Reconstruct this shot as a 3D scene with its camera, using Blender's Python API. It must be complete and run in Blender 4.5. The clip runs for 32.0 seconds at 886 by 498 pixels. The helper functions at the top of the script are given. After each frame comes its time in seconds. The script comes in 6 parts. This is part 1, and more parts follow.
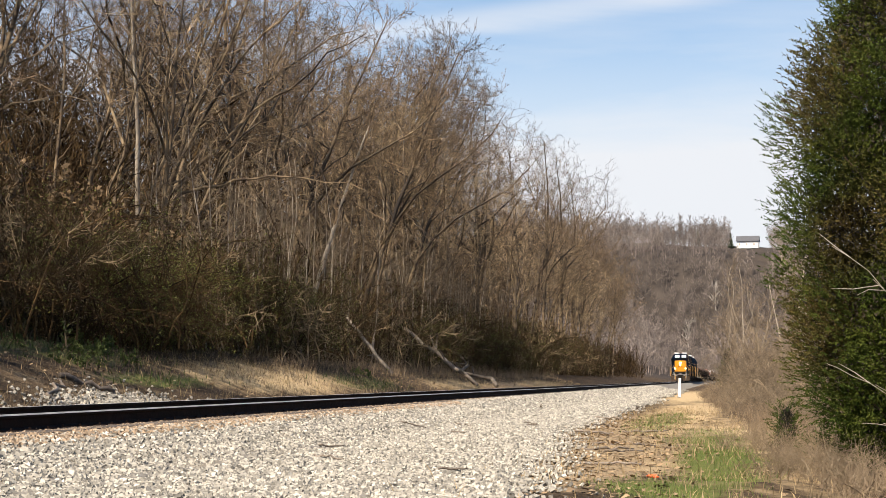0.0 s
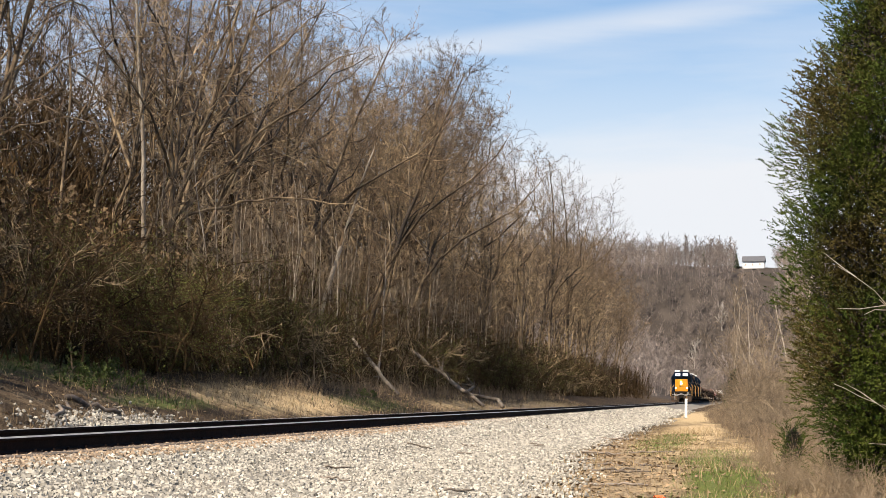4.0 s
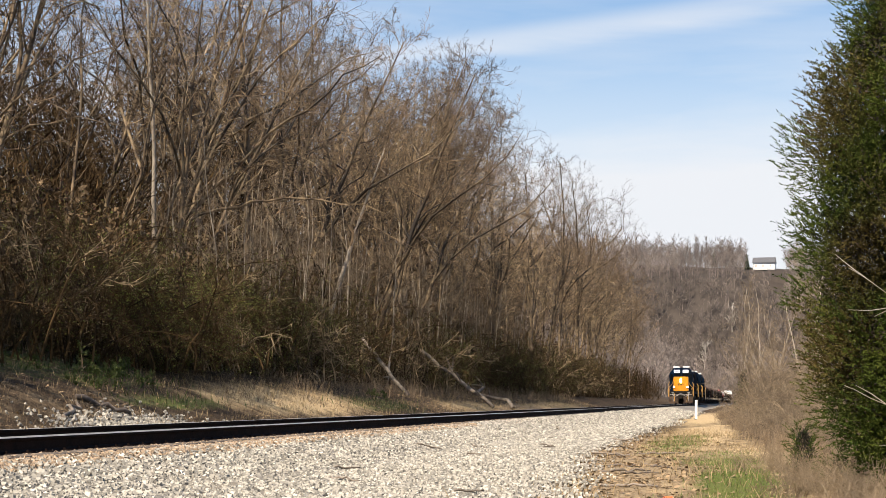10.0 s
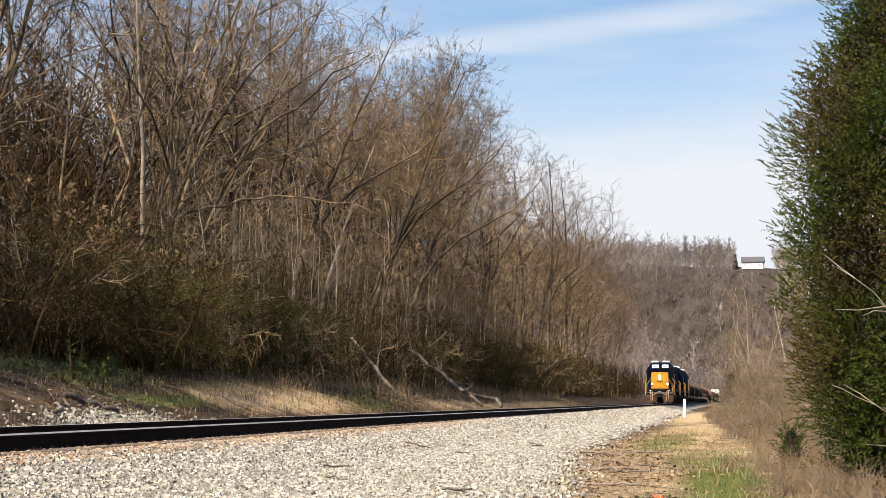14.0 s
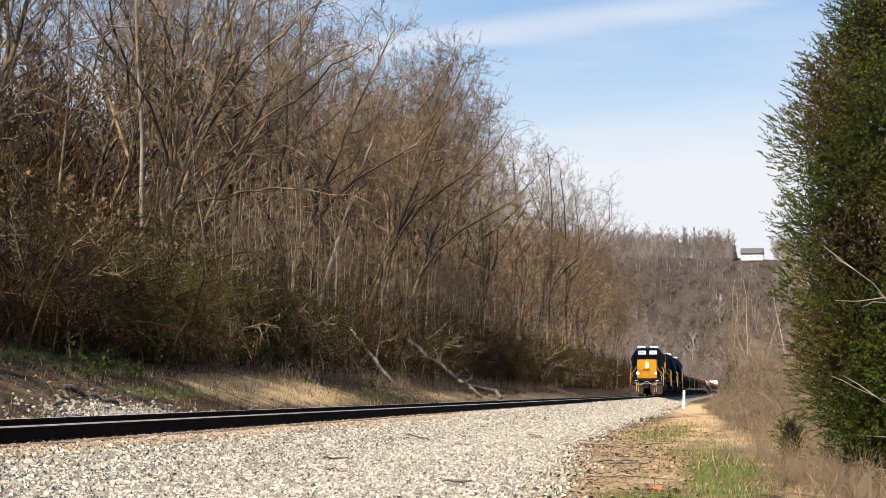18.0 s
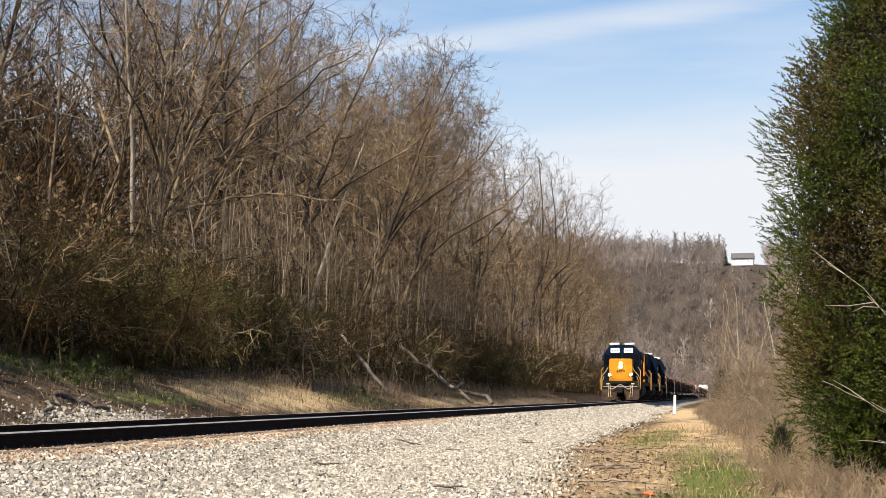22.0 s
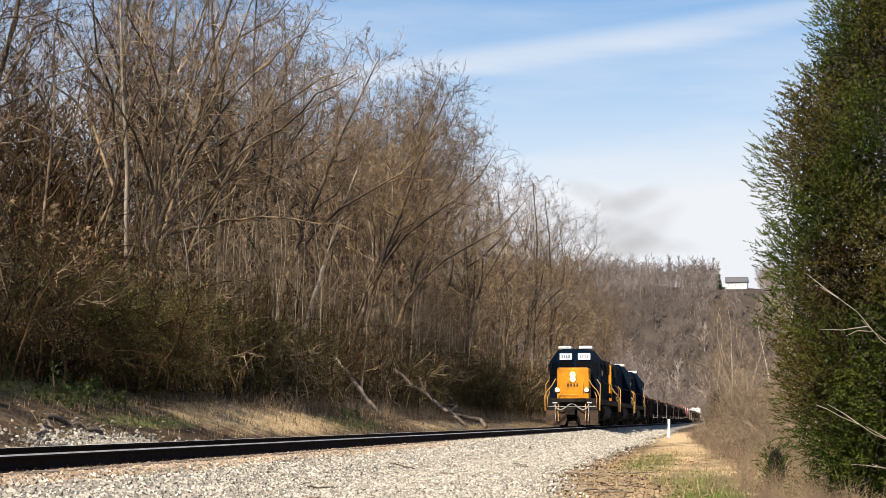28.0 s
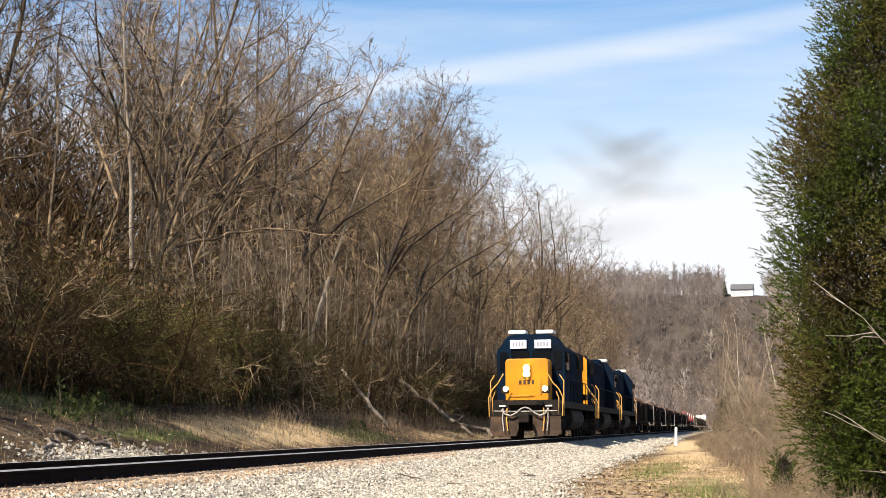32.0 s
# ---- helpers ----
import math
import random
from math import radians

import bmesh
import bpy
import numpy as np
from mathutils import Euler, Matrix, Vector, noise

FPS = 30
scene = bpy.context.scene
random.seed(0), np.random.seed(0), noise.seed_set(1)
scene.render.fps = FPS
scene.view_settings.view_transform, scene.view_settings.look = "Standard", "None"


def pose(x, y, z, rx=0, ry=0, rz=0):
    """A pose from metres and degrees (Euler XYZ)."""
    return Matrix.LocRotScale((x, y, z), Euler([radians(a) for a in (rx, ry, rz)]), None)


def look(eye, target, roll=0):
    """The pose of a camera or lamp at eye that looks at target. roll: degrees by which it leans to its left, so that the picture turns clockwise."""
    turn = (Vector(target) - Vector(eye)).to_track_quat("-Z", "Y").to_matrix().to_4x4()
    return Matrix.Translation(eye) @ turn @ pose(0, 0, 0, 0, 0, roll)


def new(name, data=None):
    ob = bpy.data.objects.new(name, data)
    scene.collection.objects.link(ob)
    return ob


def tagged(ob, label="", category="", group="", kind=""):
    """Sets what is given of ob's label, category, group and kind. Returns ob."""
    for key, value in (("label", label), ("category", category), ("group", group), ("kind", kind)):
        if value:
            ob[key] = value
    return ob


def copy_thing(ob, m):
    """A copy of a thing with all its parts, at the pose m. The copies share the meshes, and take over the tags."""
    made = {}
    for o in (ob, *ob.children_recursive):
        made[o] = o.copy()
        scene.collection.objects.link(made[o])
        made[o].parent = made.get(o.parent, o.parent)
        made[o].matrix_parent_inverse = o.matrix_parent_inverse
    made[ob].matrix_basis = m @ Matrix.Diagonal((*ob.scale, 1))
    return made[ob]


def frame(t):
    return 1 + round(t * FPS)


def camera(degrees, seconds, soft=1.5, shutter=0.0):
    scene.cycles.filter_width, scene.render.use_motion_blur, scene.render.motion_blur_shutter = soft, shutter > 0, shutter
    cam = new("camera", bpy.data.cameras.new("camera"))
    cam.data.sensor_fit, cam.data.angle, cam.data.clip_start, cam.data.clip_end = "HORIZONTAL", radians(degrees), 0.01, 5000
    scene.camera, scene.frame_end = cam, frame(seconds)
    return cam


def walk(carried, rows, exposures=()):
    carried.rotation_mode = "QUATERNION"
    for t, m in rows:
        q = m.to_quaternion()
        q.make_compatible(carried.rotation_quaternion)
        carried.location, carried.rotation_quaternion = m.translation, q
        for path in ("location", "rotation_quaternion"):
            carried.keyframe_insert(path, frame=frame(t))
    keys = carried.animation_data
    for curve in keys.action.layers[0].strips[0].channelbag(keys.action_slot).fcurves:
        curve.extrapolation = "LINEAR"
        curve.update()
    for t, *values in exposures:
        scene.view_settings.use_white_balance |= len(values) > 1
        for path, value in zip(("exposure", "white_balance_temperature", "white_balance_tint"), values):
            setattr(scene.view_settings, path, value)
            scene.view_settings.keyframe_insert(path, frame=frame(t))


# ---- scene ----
# ---------------------------------------------------------------- camera
EYE = (0.0, 0.0, 0.38)
# seconds, turn to the left, tilt up, lean (degrees); the track runs along +Y, rail heads at z = 0
TURNS = [
    (0, 9.111, 4.122, -0.011), (0.5, 9.145, 4.038, -0.023), (1, 9.169, 4.068, -0.034), (1.5, 9.179, 4.184, -0.120),
    (2, 9.182, 4.303, -0.090), (2.5, 9.195, 4.436, -0.142), (3, 9.220, 4.571, -0.125), (3.5, 9.253, 4.704, -0.139),
    (5.5, 9.449, 4.848, -0.012), (6, 9.485, 4.853, 0.074), (6.5, 9.535, 4.847, 0.100), (7, 9.574, 4.835, 0.091),
    (7.5, 9.601, 4.830, 0.076), (8, 9.623, 4.833, 0.069), (8.5, 9.622, 4.828, 0.053), (9, 9.629, 4.821, -0.019),
    (9.5, 9.633, 4.810, 0.017), (10, 9.618, 4.805, 0.007), (10.5, 9.566, 4.805, 0.012), (11, 9.494, 4.806, -0.018),
    (11.5, 9.404, 4.805, 0.003), (12, 9.320, 4.805, 0.006), (12.5, 9.300, 4.810, 0.009), (13, 9.285, 4.805, -0.000),
    (13.5, 9.276, 4.786, 0.092), (14, 9.263, 4.760, 0.122), (14.5, 9.249, 4.730, 0.132), (16.5, 9.247, 4.589, 0.094),
    (17, 9.258, 4.561, 0.120), (17.5, 9.259, 4.532, 0.088), (18, 9.243, 4.501, 0.039), (18.5, 9.222, 4.447, 0.022),
    (19, 9.203, 4.374, -0.041), (19.5, 9.175, 4.327, -0.085), (20, 9.137, 4.349, -0.182), (20.5, 9.095, 4.421, -0.175),
    (21, 9.048, 4.498, -0.187), (21.5, 8.999, 4.585, -0.085), (22, 8.948, 4.672, -0.074), (22.5, 8.893, 4.766, 0.037),
    (23, 8.837, 4.851, 0.056), (23.5, 8.784, 4.952, 0.085), (24, 8.757, 5.042, 0.191), (24.5, 8.746, 5.127, 0.210),
    (25, 8.742, 5.196, 0.233), (25.5, 8.741, 5.253, 0.193), (27.5, 8.741, 5.394, 0.043), (28, 8.763, 5.412, 0.005),
    (28.5, 8.786, 5.445, -0.048), (29, 8.812, 5.489, -0.163), (29.5, 8.839, 5.558, -0.247), (30, 8.855, 5.623, -0.308),
    (30.5, 8.877, 5.697, -0.398), (31, 8.888, 5.765, -0.498), (31.5, 8.904, 5.817, -0.588), (32, 8.921, 5.735, -0.568)]


def aim(turn, tilt, lean):
    return pose(*EYE, 0, 0, turn) @ pose(0, 0, 0, 90 + tilt) @ pose(0, 0, 0, 0, 0, lean)


cam = camera(27.53, 32.0, soft=0.8)
walk(cam, [(t, aim(a, b, c)) for t, a, b, c in TURNS], exposures=[(0.0, 1.10, 6900, 12), (26.0, 1.11, 6900, 12), (30.0, 1.15, 6900, 12), (32.0, 1.28, 6900, 12)])

# ---------------------------------------------------------------- world and sun
SUN_FROM = Vector((-0.42, -0.78, 1.12)).normalized()
elevation = math.asin(SUN_FROM.z)
azimuth = math.atan2(SUN_FROM.x, SUN_FROM.y)

world = bpy.data.worlds.new("world")
scene.world = world
world.use_nodes = True
wn, wl = world.node_tree.nodes, world.node_tree.links
wn.clear()
w_out = wn.new("ShaderNodeOutputWorld")
w_bg = wn.new("ShaderNodeBackground")
w_bg.inputs["Strength"].default_value = 0.052
sky = wn.new("ShaderNodeTexSky")
sky.sky_type = "NISHITA"
sky.sun_disc = False
sky.sun_elevation = elevation
sky.sun_rotation = azimuth
sky.altitude = 200
sky.air_density = 1.0
sky.dust_density = 0.3
sky.ozone_density = 3.0
# high thin cloud, drawn out into long streaks
w_co = wn.new("ShaderNodeTexCoord")
w_map = wn.new("ShaderNodeMapping")
w_map.inputs["Rotation"].default_value = (radians(-4), radians(-10), radians(9))
w_map.inputs["Scale"].default_value = (1.6, 1.0, 11.0)
w_noise = wn.new("ShaderNodeTexNoise")
w_noise.inputs["Scale"].default_value = 2.1
w_noise.inputs["Detail"].default_value = 6
w_noise.inputs["Roughness"].default_value = 0.55
w_noise.inputs["Distortion"].default_value = 0.35
w_ramp = wn.new("ShaderNodeValToRGB")
w_ramp.color_ramp.elements[0].position = 0.36
w_ramp.color_ramp.elements[1].position = 0.66
w_sep = wn.new("ShaderNodeSeparateXYZ")
w_low = wn.new("ShaderNodeMapRange")      # thicker haze towards the horizon
w_low.inputs["From Min"].default_value = 0.10
w_low.inputs["From Max"].default_value = 0.250
w_low.inputs["To Min"].default_value = 0.92
w_low.inputs["To Max"].default_value = 0.0
w_add = wn.new("ShaderNodeMath")
w_add.operation = "MULTIPLY_ADD"
w_add.inputs[1].default_value = 0.30
w_add.use_clamp = True
w_mix = wn.new("ShaderNodeMixRGB")
w_mix.inputs["Color2"].default_value = (7.4, 8.0, 8.8, 1)
wl.new(w_co.outputs["Generated"], w_map.inputs["Vector"])
wl.new(w_map.outputs["Vector"], w_noise.inputs["Vector"])
wl.new(w_noise.outputs["Fac"], w_ramp.inputs["Fac"])
wl.new(w_co.outputs["Generated"], w_sep.inputs["Vector"])
wl.new(w_sep.outputs["Z"], w_low.inputs["Value"])
wl.new(w_ramp.outputs["Color"], w_add.inputs[0])
wl.new(w_low.outputs["Result"], w_add.inputs[2])
# one long bright streak of cirrus across the blue
w_dot = wn.new("ShaderNodeVectorMath")
w_dot.operation = "DOT_PRODUCT"
w_dot.inputs[1].default_value = (-0.132, 0.0, 1.0)
w_wob = wn.new("ShaderNodeMath")
w_wob.operation = "MULTIPLY_ADD"
w_wob.inputs[1].default_value = 0.022
w_off = wn.new("ShaderNodeMath")
w_off.operation = "SUBTRACT"
w_off.inputs[1].default_value = 0.2235
w_abs = wn.new("ShaderNodeMath")
w_abs.operation = "ABSOLUTE"
w_band = wn.new("ShaderNodeMapRange")
w_band.interpolation_type = "SMOOTHSTEP"
w_band.inputs["From Min"].default_value = 0.0115
w_band.inputs["From Max"].default_value = 0.001
w_band.inputs["To Max"].default_value = 0.30
w_sum = wn.new("ShaderNodeMath")
w_sum.operation = "ADD"
w_sum.use_clamp = True
wl.new(w_co.outputs["Generated"], w_dot.inputs[0])
wl.new(w_noise.outputs["Fac"], w_wob.inputs[0])
wl.new(w_dot.outputs["Value"], w_wob.inputs[2])
wl.new(w_wob.outputs["Value"], w_off.inputs[0])
wl.new(w_off.outputs["Value"], w_abs.inputs[0])
wl.new(w_abs.outputs["Value"], w_band.inputs["Value"])
wl.new(w_band.outputs["Result"], w_sum.inputs[0])
wl.new(w_add.outputs["Value"], w_sum.inputs[1])
wl.new(w_sum.outputs["Value"], w_mix.inputs["Fac"])
w_sat = wn.new("ShaderNodeHueSaturation")
w_sat.inputs["Saturation"].default_value = 1.45
w_sat.inputs["Value"].default_value = 1.30
wl.new(sky.outputs["Color"], w_sat.inputs["Color"])
wl.new(w_sat.outputs["Color"], w_mix.inputs["Color1"])
wl.new(w_mix.outputs["Color"], w_bg.inputs["Color"])
wl.new(w_bg.outputs["Background"], w_out.inputs["Surface"])

sun_data = bpy.data.lights.new("sun", "SUN")
sun_data.energy = 5.0
sun_data.angle = radians(0.53)
sun_data.color = (1.0, 0.92, 0.80)
sun = new("sun", sun_data)
sun.matrix_world = look(SUN_FROM * 60, (0, 0, 0))


# ---------------------------------------------------------------- materials
def material(name, base, second=None, scale=3.0, rough=0.8, metal=0.0, bump=0.3, fine=40.0, vary=0.0,
             third=None, big=0.4, translucent=0.0, coords="Object", island=False, spec=0.4, stretch=(1, 1, 1)):
    """Two colours mixed by coarse noise, a third by large stains, fine grain in the bump."""
    m = bpy.data.materials.new(name)
    m.use_nodes = True
    n, l = m.node_tree.nodes, m.node_tree.links
    b = n["Principled BSDF"]
    b.inputs["Roughness"].default_value = rough
    b.inputs["Metallic"].default_value = metal
    b.inputs["Specular IOR Level"].default_value = spec
    co = n.new("ShaderNodeTexCoord")
    mp = n.new("ShaderNodeMapping")
    mp.inputs["Scale"].default_value = stretch
    l.new(co.outputs[coords], mp.inputs["Vector"])

    def noise_of(s, detail):
        t = n.new("ShaderNodeTexNoise")
        t.inputs["Scale"].default_value = s
        t.inputs["Detail"].default_value = detail
        l.new(mp.outputs["Vector"], t.inputs["Vector"])
        return t

    def mixed(fac, a, c):
        x = n.new("ShaderNodeMixRGB")
        l.new(fac, x.inputs["Fac"])
        if isinstance(a, tuple):
            x.inputs["Color1"].default_value = (*a, 1)
        else:
            l.new(a, x.inputs["Color1"])
        x.inputs["Color2"].default_value = (*c, 1)
        return x.outputs["Color"]

    def ramp(fac, lo, hi):
        r = n.new("ShaderNodeMapRange")
        r.inputs["From Min"].default_value = lo
        r.inputs["From Max"].default_value = hi
        l.new(fac, r.inputs["Value"])
        return r.outputs["Result"]

    second = second or tuple(c * 0.7 for c in base)
    col = mixed(ramp(noise_of(scale, 5).outputs["Fac"], 0.35, 0.65), base, second)
    if third:
        col = mixed(ramp(noise_of(big, 3).outputs["Fac"], 0.48, 0.62), col, third)
    if vary or island:
        src = n.new("ShaderNodeNewGeometry").outputs["Random Per Island"] if island else n.new("ShaderNodeObjectInfo").outputs["Random"]
        h = n.new("ShaderNodeHueSaturation")
        r = n.new("ShaderNodeMapRange")
        r.inputs["To Min"].default_value = 1 - vary
        r.inputs["To Max"].default_value = 1 + vary
        l.new(src, r.inputs["Value"])
        l.new(r.outputs["Result"], h.inputs["Value"])
        l.new(col, h.inputs["Color"])
        col = h.outputs["Color"]
    l.new(col, b.inputs["Base Color"])
    if bump:
        bp = n.new("ShaderNodeBump")
        bp.inputs["Strength"].default_value = bump
        bp.inputs["Distance"].default_value = 0.02
        l.new(noise_of(fine, 4).outputs["Fac"], bp.inputs["Height"])
        l.new(bp.outputs["Normal"], b.inputs["Normal"])
    rr = n.new("ShaderNodeMapRange")
    rr.inputs["To Min"].default_value = max(0.03, rough - 0.12)
    rr.inputs["To Max"].default_value = min(1.0, rough + 0.12)
    l.new(noise_of(fine * 0.3, 3).outputs["Fac"], rr.inputs["Value"])
    l.new(rr.outputs["Result"], b.inputs["Roughness"])
    if translucent:
        tr = n.new("ShaderNodeBsdfTranslucent")
        l.new(col, tr.inputs["Color"])
        mx = n.new("ShaderNodeMixShader")
        mx.inputs["Fac"].default_value = translucent
        l.new(b.outputs["BSDF"], mx.inputs[1])
        l.new(tr.outputs["BSDF"], mx.inputs[2])
        l.new(mx.outputs["Shader"], n["Material Output"].inputs["Surface"])
    return m


def glowing(name, colour, strength):
    m = bpy.data.materials.new(name)
    m.use_nodes = True
    b = m.node_tree.nodes["Principled BSDF"]
    b.inputs["Base Color"].default_value = (*colour, 1)
    b.inputs["Emission Color"].default_value = (*colour, 1)
    b.inputs["Emission Strength"].default_value = strength
    b.inputs["Roughness"].default_value = 0.2
    return m


# bark and twig mottling, with sunlit and shaded bits put into the colours
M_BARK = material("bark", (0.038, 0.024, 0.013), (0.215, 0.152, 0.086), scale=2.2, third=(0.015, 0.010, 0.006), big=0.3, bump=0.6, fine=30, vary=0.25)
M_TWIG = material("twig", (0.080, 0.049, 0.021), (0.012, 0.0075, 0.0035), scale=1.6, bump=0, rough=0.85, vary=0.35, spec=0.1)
# twig colour of the front trees, with sunlight put in
M_LIT_BRANCH = material("lit_branch", (0.190, 0.127, 0.070), (0.016, 0.010, 0.006), scale=2.0, bump=0, rough=0.8, vary=0.45)
# palest twigs: sunlit streaks put into the colour
M_SUNLIT_TWIG = material("sunlit_twig", (0.40, 0.290, 0.165), (0.030, 0.019, 0.010), scale=2.0, bump=0, vary=0.35)
M_PALE_TWIG = material("pale_dry_twig", (0.245, 0.182, 0.115), (0.075, 0.053, 0.033), scale=1.4, bump=0, vary=0.3)
M_PALE_BARK = material("pale_bark", (0.357, 0.306, 0.238), (0.204, 0.162, 0.123), scale=1.3, bump=0.4)
M_DEAD_WOOD = material("dead_wood", (0.08, 0.062, 0.046), (0.22, 0.18, 0.145), scale=3, bump=0.6)
M_IVY = material("ground_leaf", (0.068, 0.088, 0.018), (0.040, 0.056, 0.012), scale=2.0, bump=0, translucent=0.25, vary=0.2)
M_CEDAR = material("cedar_foliage", (0.028, 0.050, 0.008), (0.066, 0.080, 0.012), scale=1.6, bump=0, translucent=0.05, third=(0.080, 0.060, 0.018), big=0.55, rough=0.8, spec=0.1)
# cedar core, with the crown's inner shade as its colour
M_CEDAR_SHADE = material("shaded_cedar_core", (0.014, 0.014, 0.006), (0.028, 0.019, 0.010), scale=1.5, bump=0, rough=0.9)
M_STRAW = material("straw", (0.360, 0.266, 0.144), (0.252, 0.180, 0.094), scale=2.0, bump=0, translucent=0.2, island=True, vary=0.3)
M_WEED = material("dry_weed", (0.238, 0.171, 0.105), (0.147, 0.101, 0.063), scale=1.0, bump=0, translucent=0.15, island=True, vary=0.35)
M_DEADWEED = material("dead_brown_weed", (0.17, 0.118, 0.07), (0.085, 0.06, 0.038), scale=1.0, bump=0, translucent=0.1, island=True, vary=0.4)
M_GRASS = material("grass_blade", (0.099, 0.155, 0.031), (0.161, 0.180, 0.050), scale=1.2, bump=0, translucent=0.3, island=True, vary=0.3)
M_LITTER = material("leaf_litter", (0.150, 0.098, 0.055), (0.25, 0.175, 0.10), scale=4.0, bump=0, island=True, vary=0.45)
M_STONE = material("ballast_stone", (0.36, 0.33, 0.275), (0.20, 0.185, 0.155), scale=6.0, bump=0.3, fine=60, island=True, vary=0.5)
# stone bed, darkened to give the gaps between loose stones their shade
M_BALLAST = material("ballast_bed", (0.20, 0.18, 0.15), (0.105, 0.095, 0.08), scale=15.0, third=(0.17, 0.145, 0.11), big=0.35, bump=0.35, fine=16)
M_RAIL = material("rusted_rail", (0.018, 0.010, 0.008), (0.010, 0.007, 0.006), scale=5, bump=0.3, rough=0.9, spec=0.05)
M_RAILTOP = material("worn_rail_head", (0.36, 0.345, 0.33), (0.27, 0.255, 0.245), scale=3, bump=0.05, rough=0.55, metal=0.15)
M_TIE = material("creosoted_timber", (0.055, 0.042, 0.033), (0.10, 0.08, 0.065), scale=6, bump=0.7, fine=25, vary=0.3)
M_BLUE = material("dark_blue_paint", (0.003, 0.011, 0.026), (0.004, 0.010, 0.021), scale=2.5, rough=0.85, bump=0.05, third=(0.005, 0.008, 0.013), big=0.8, spec=0.02)
M_YELLOW = material("yellow_paint", (0.548, 0.222, 0.007), (0.503, 0.200, 0.007), scale=2.0, rough=0.42, bump=0.05, third=(0.444, 0.185, 0.011), big=1.2)
M_RAILYELLOW = material("yellow_handrail_paint", (0.600, 0.315, 0.060), (0.465, 0.270, 0.090), scale=5, rough=0.5, bump=0)
M_FRAME = material("grimy_black_steel", (0.010, 0.009, 0.008), (0.022, 0.018, 0.015), scale=3, rough=0.85, bump=0.3, spec=0.1)
M_PLOW = material("dusty_brown_steel", (0.062, 0.043, 0.032), (0.034, 0.025, 0.019), scale=2.5, rough=0.9, bump=0.3, third=(0.085, 0.055, 0.038), big=1.5, spec=0.1)
M_WHITE = material("white_paint", (0.82, 0.82, 0.80), (0.70, 0.70, 0.68), scale=4, rough=0.45, bump=0.05)
M_HOSE = material("pale_air_hose", (0.384, 0.352, 0.320), (0.240, 0.216, 0.200), scale=8, rough=0.7, bump=0)
M_STEEL = material("bare_steel", (0.40, 0.37, 0.34), (0.22, 0.18, 0.15), scale=6, rough=0.45, metal=0.7, bump=0.1)
M_GLASS = material("dark_cab_glass", (0.002, 0.003, 0.004), (0.003, 0.004, 0.005), scale=2, rough=0.15, bump=0, spec=0.12)
M_GONDOLA = material("rusty_gondola_paint", (0.026, 0.014, 0.012), (0.014, 0.011, 0.010), scale=1.5, rough=0.8, bump=0.2, spec=0.1, third=(0.05, 0.026, 0.018), big=0.6, vary=0.3)
M_SCRAP = material("rusty_scrap", (0.128, 0.068, 0.040), (0.056, 0.036, 0.028), scale=3, rough=0.8, bump=0.4, island=True, vary=0.6)
M_RED = material("red_machine_paint", (0.42, 0.035, 0.022), (0.30, 0.03, 0.02), scale=2, rough=0.5, bump=0.05)
M_DARKBLUE_MARK = material("dark_marking_paint", (0.035, 0.022, 0.010), (0.05, 0.03, 0.012), scale=4, rough=0.5, bump=0)
M_SHINGLE = material("grey_shingle", (0.06, 0.062, 0.07), (0.09, 0.09, 0.095), scale=2, bump=0.2)
M_SIDING = material("white_siding", (0.640, 0.632, 0.616), (0.576, 0.568, 0.552), scale=1.0, bump=0.1)
M_POST = material("white_post_paint", (0.85, 0.84, 0.80), (0.70, 0.68, 0.62), scale=6, rough=0.5, bump=0.05)
M_ORANGE = material("orange_plastic", (0.80, 0.13, 0.03), (0.62, 0.10, 0.03), scale=6, rough=0.5, bump=0.1)
M_LAMP = glowing("lit_headlamp", (1.0, 0.88, 0.62), 22.0)
M_DITCH = glowing("lit_ditch_lamp", (1.0, 0.66, 0.36), 8.0)
M_BOARD = glowing("lit_number_board", (0.70, 0.77, 0.9), 0.16)


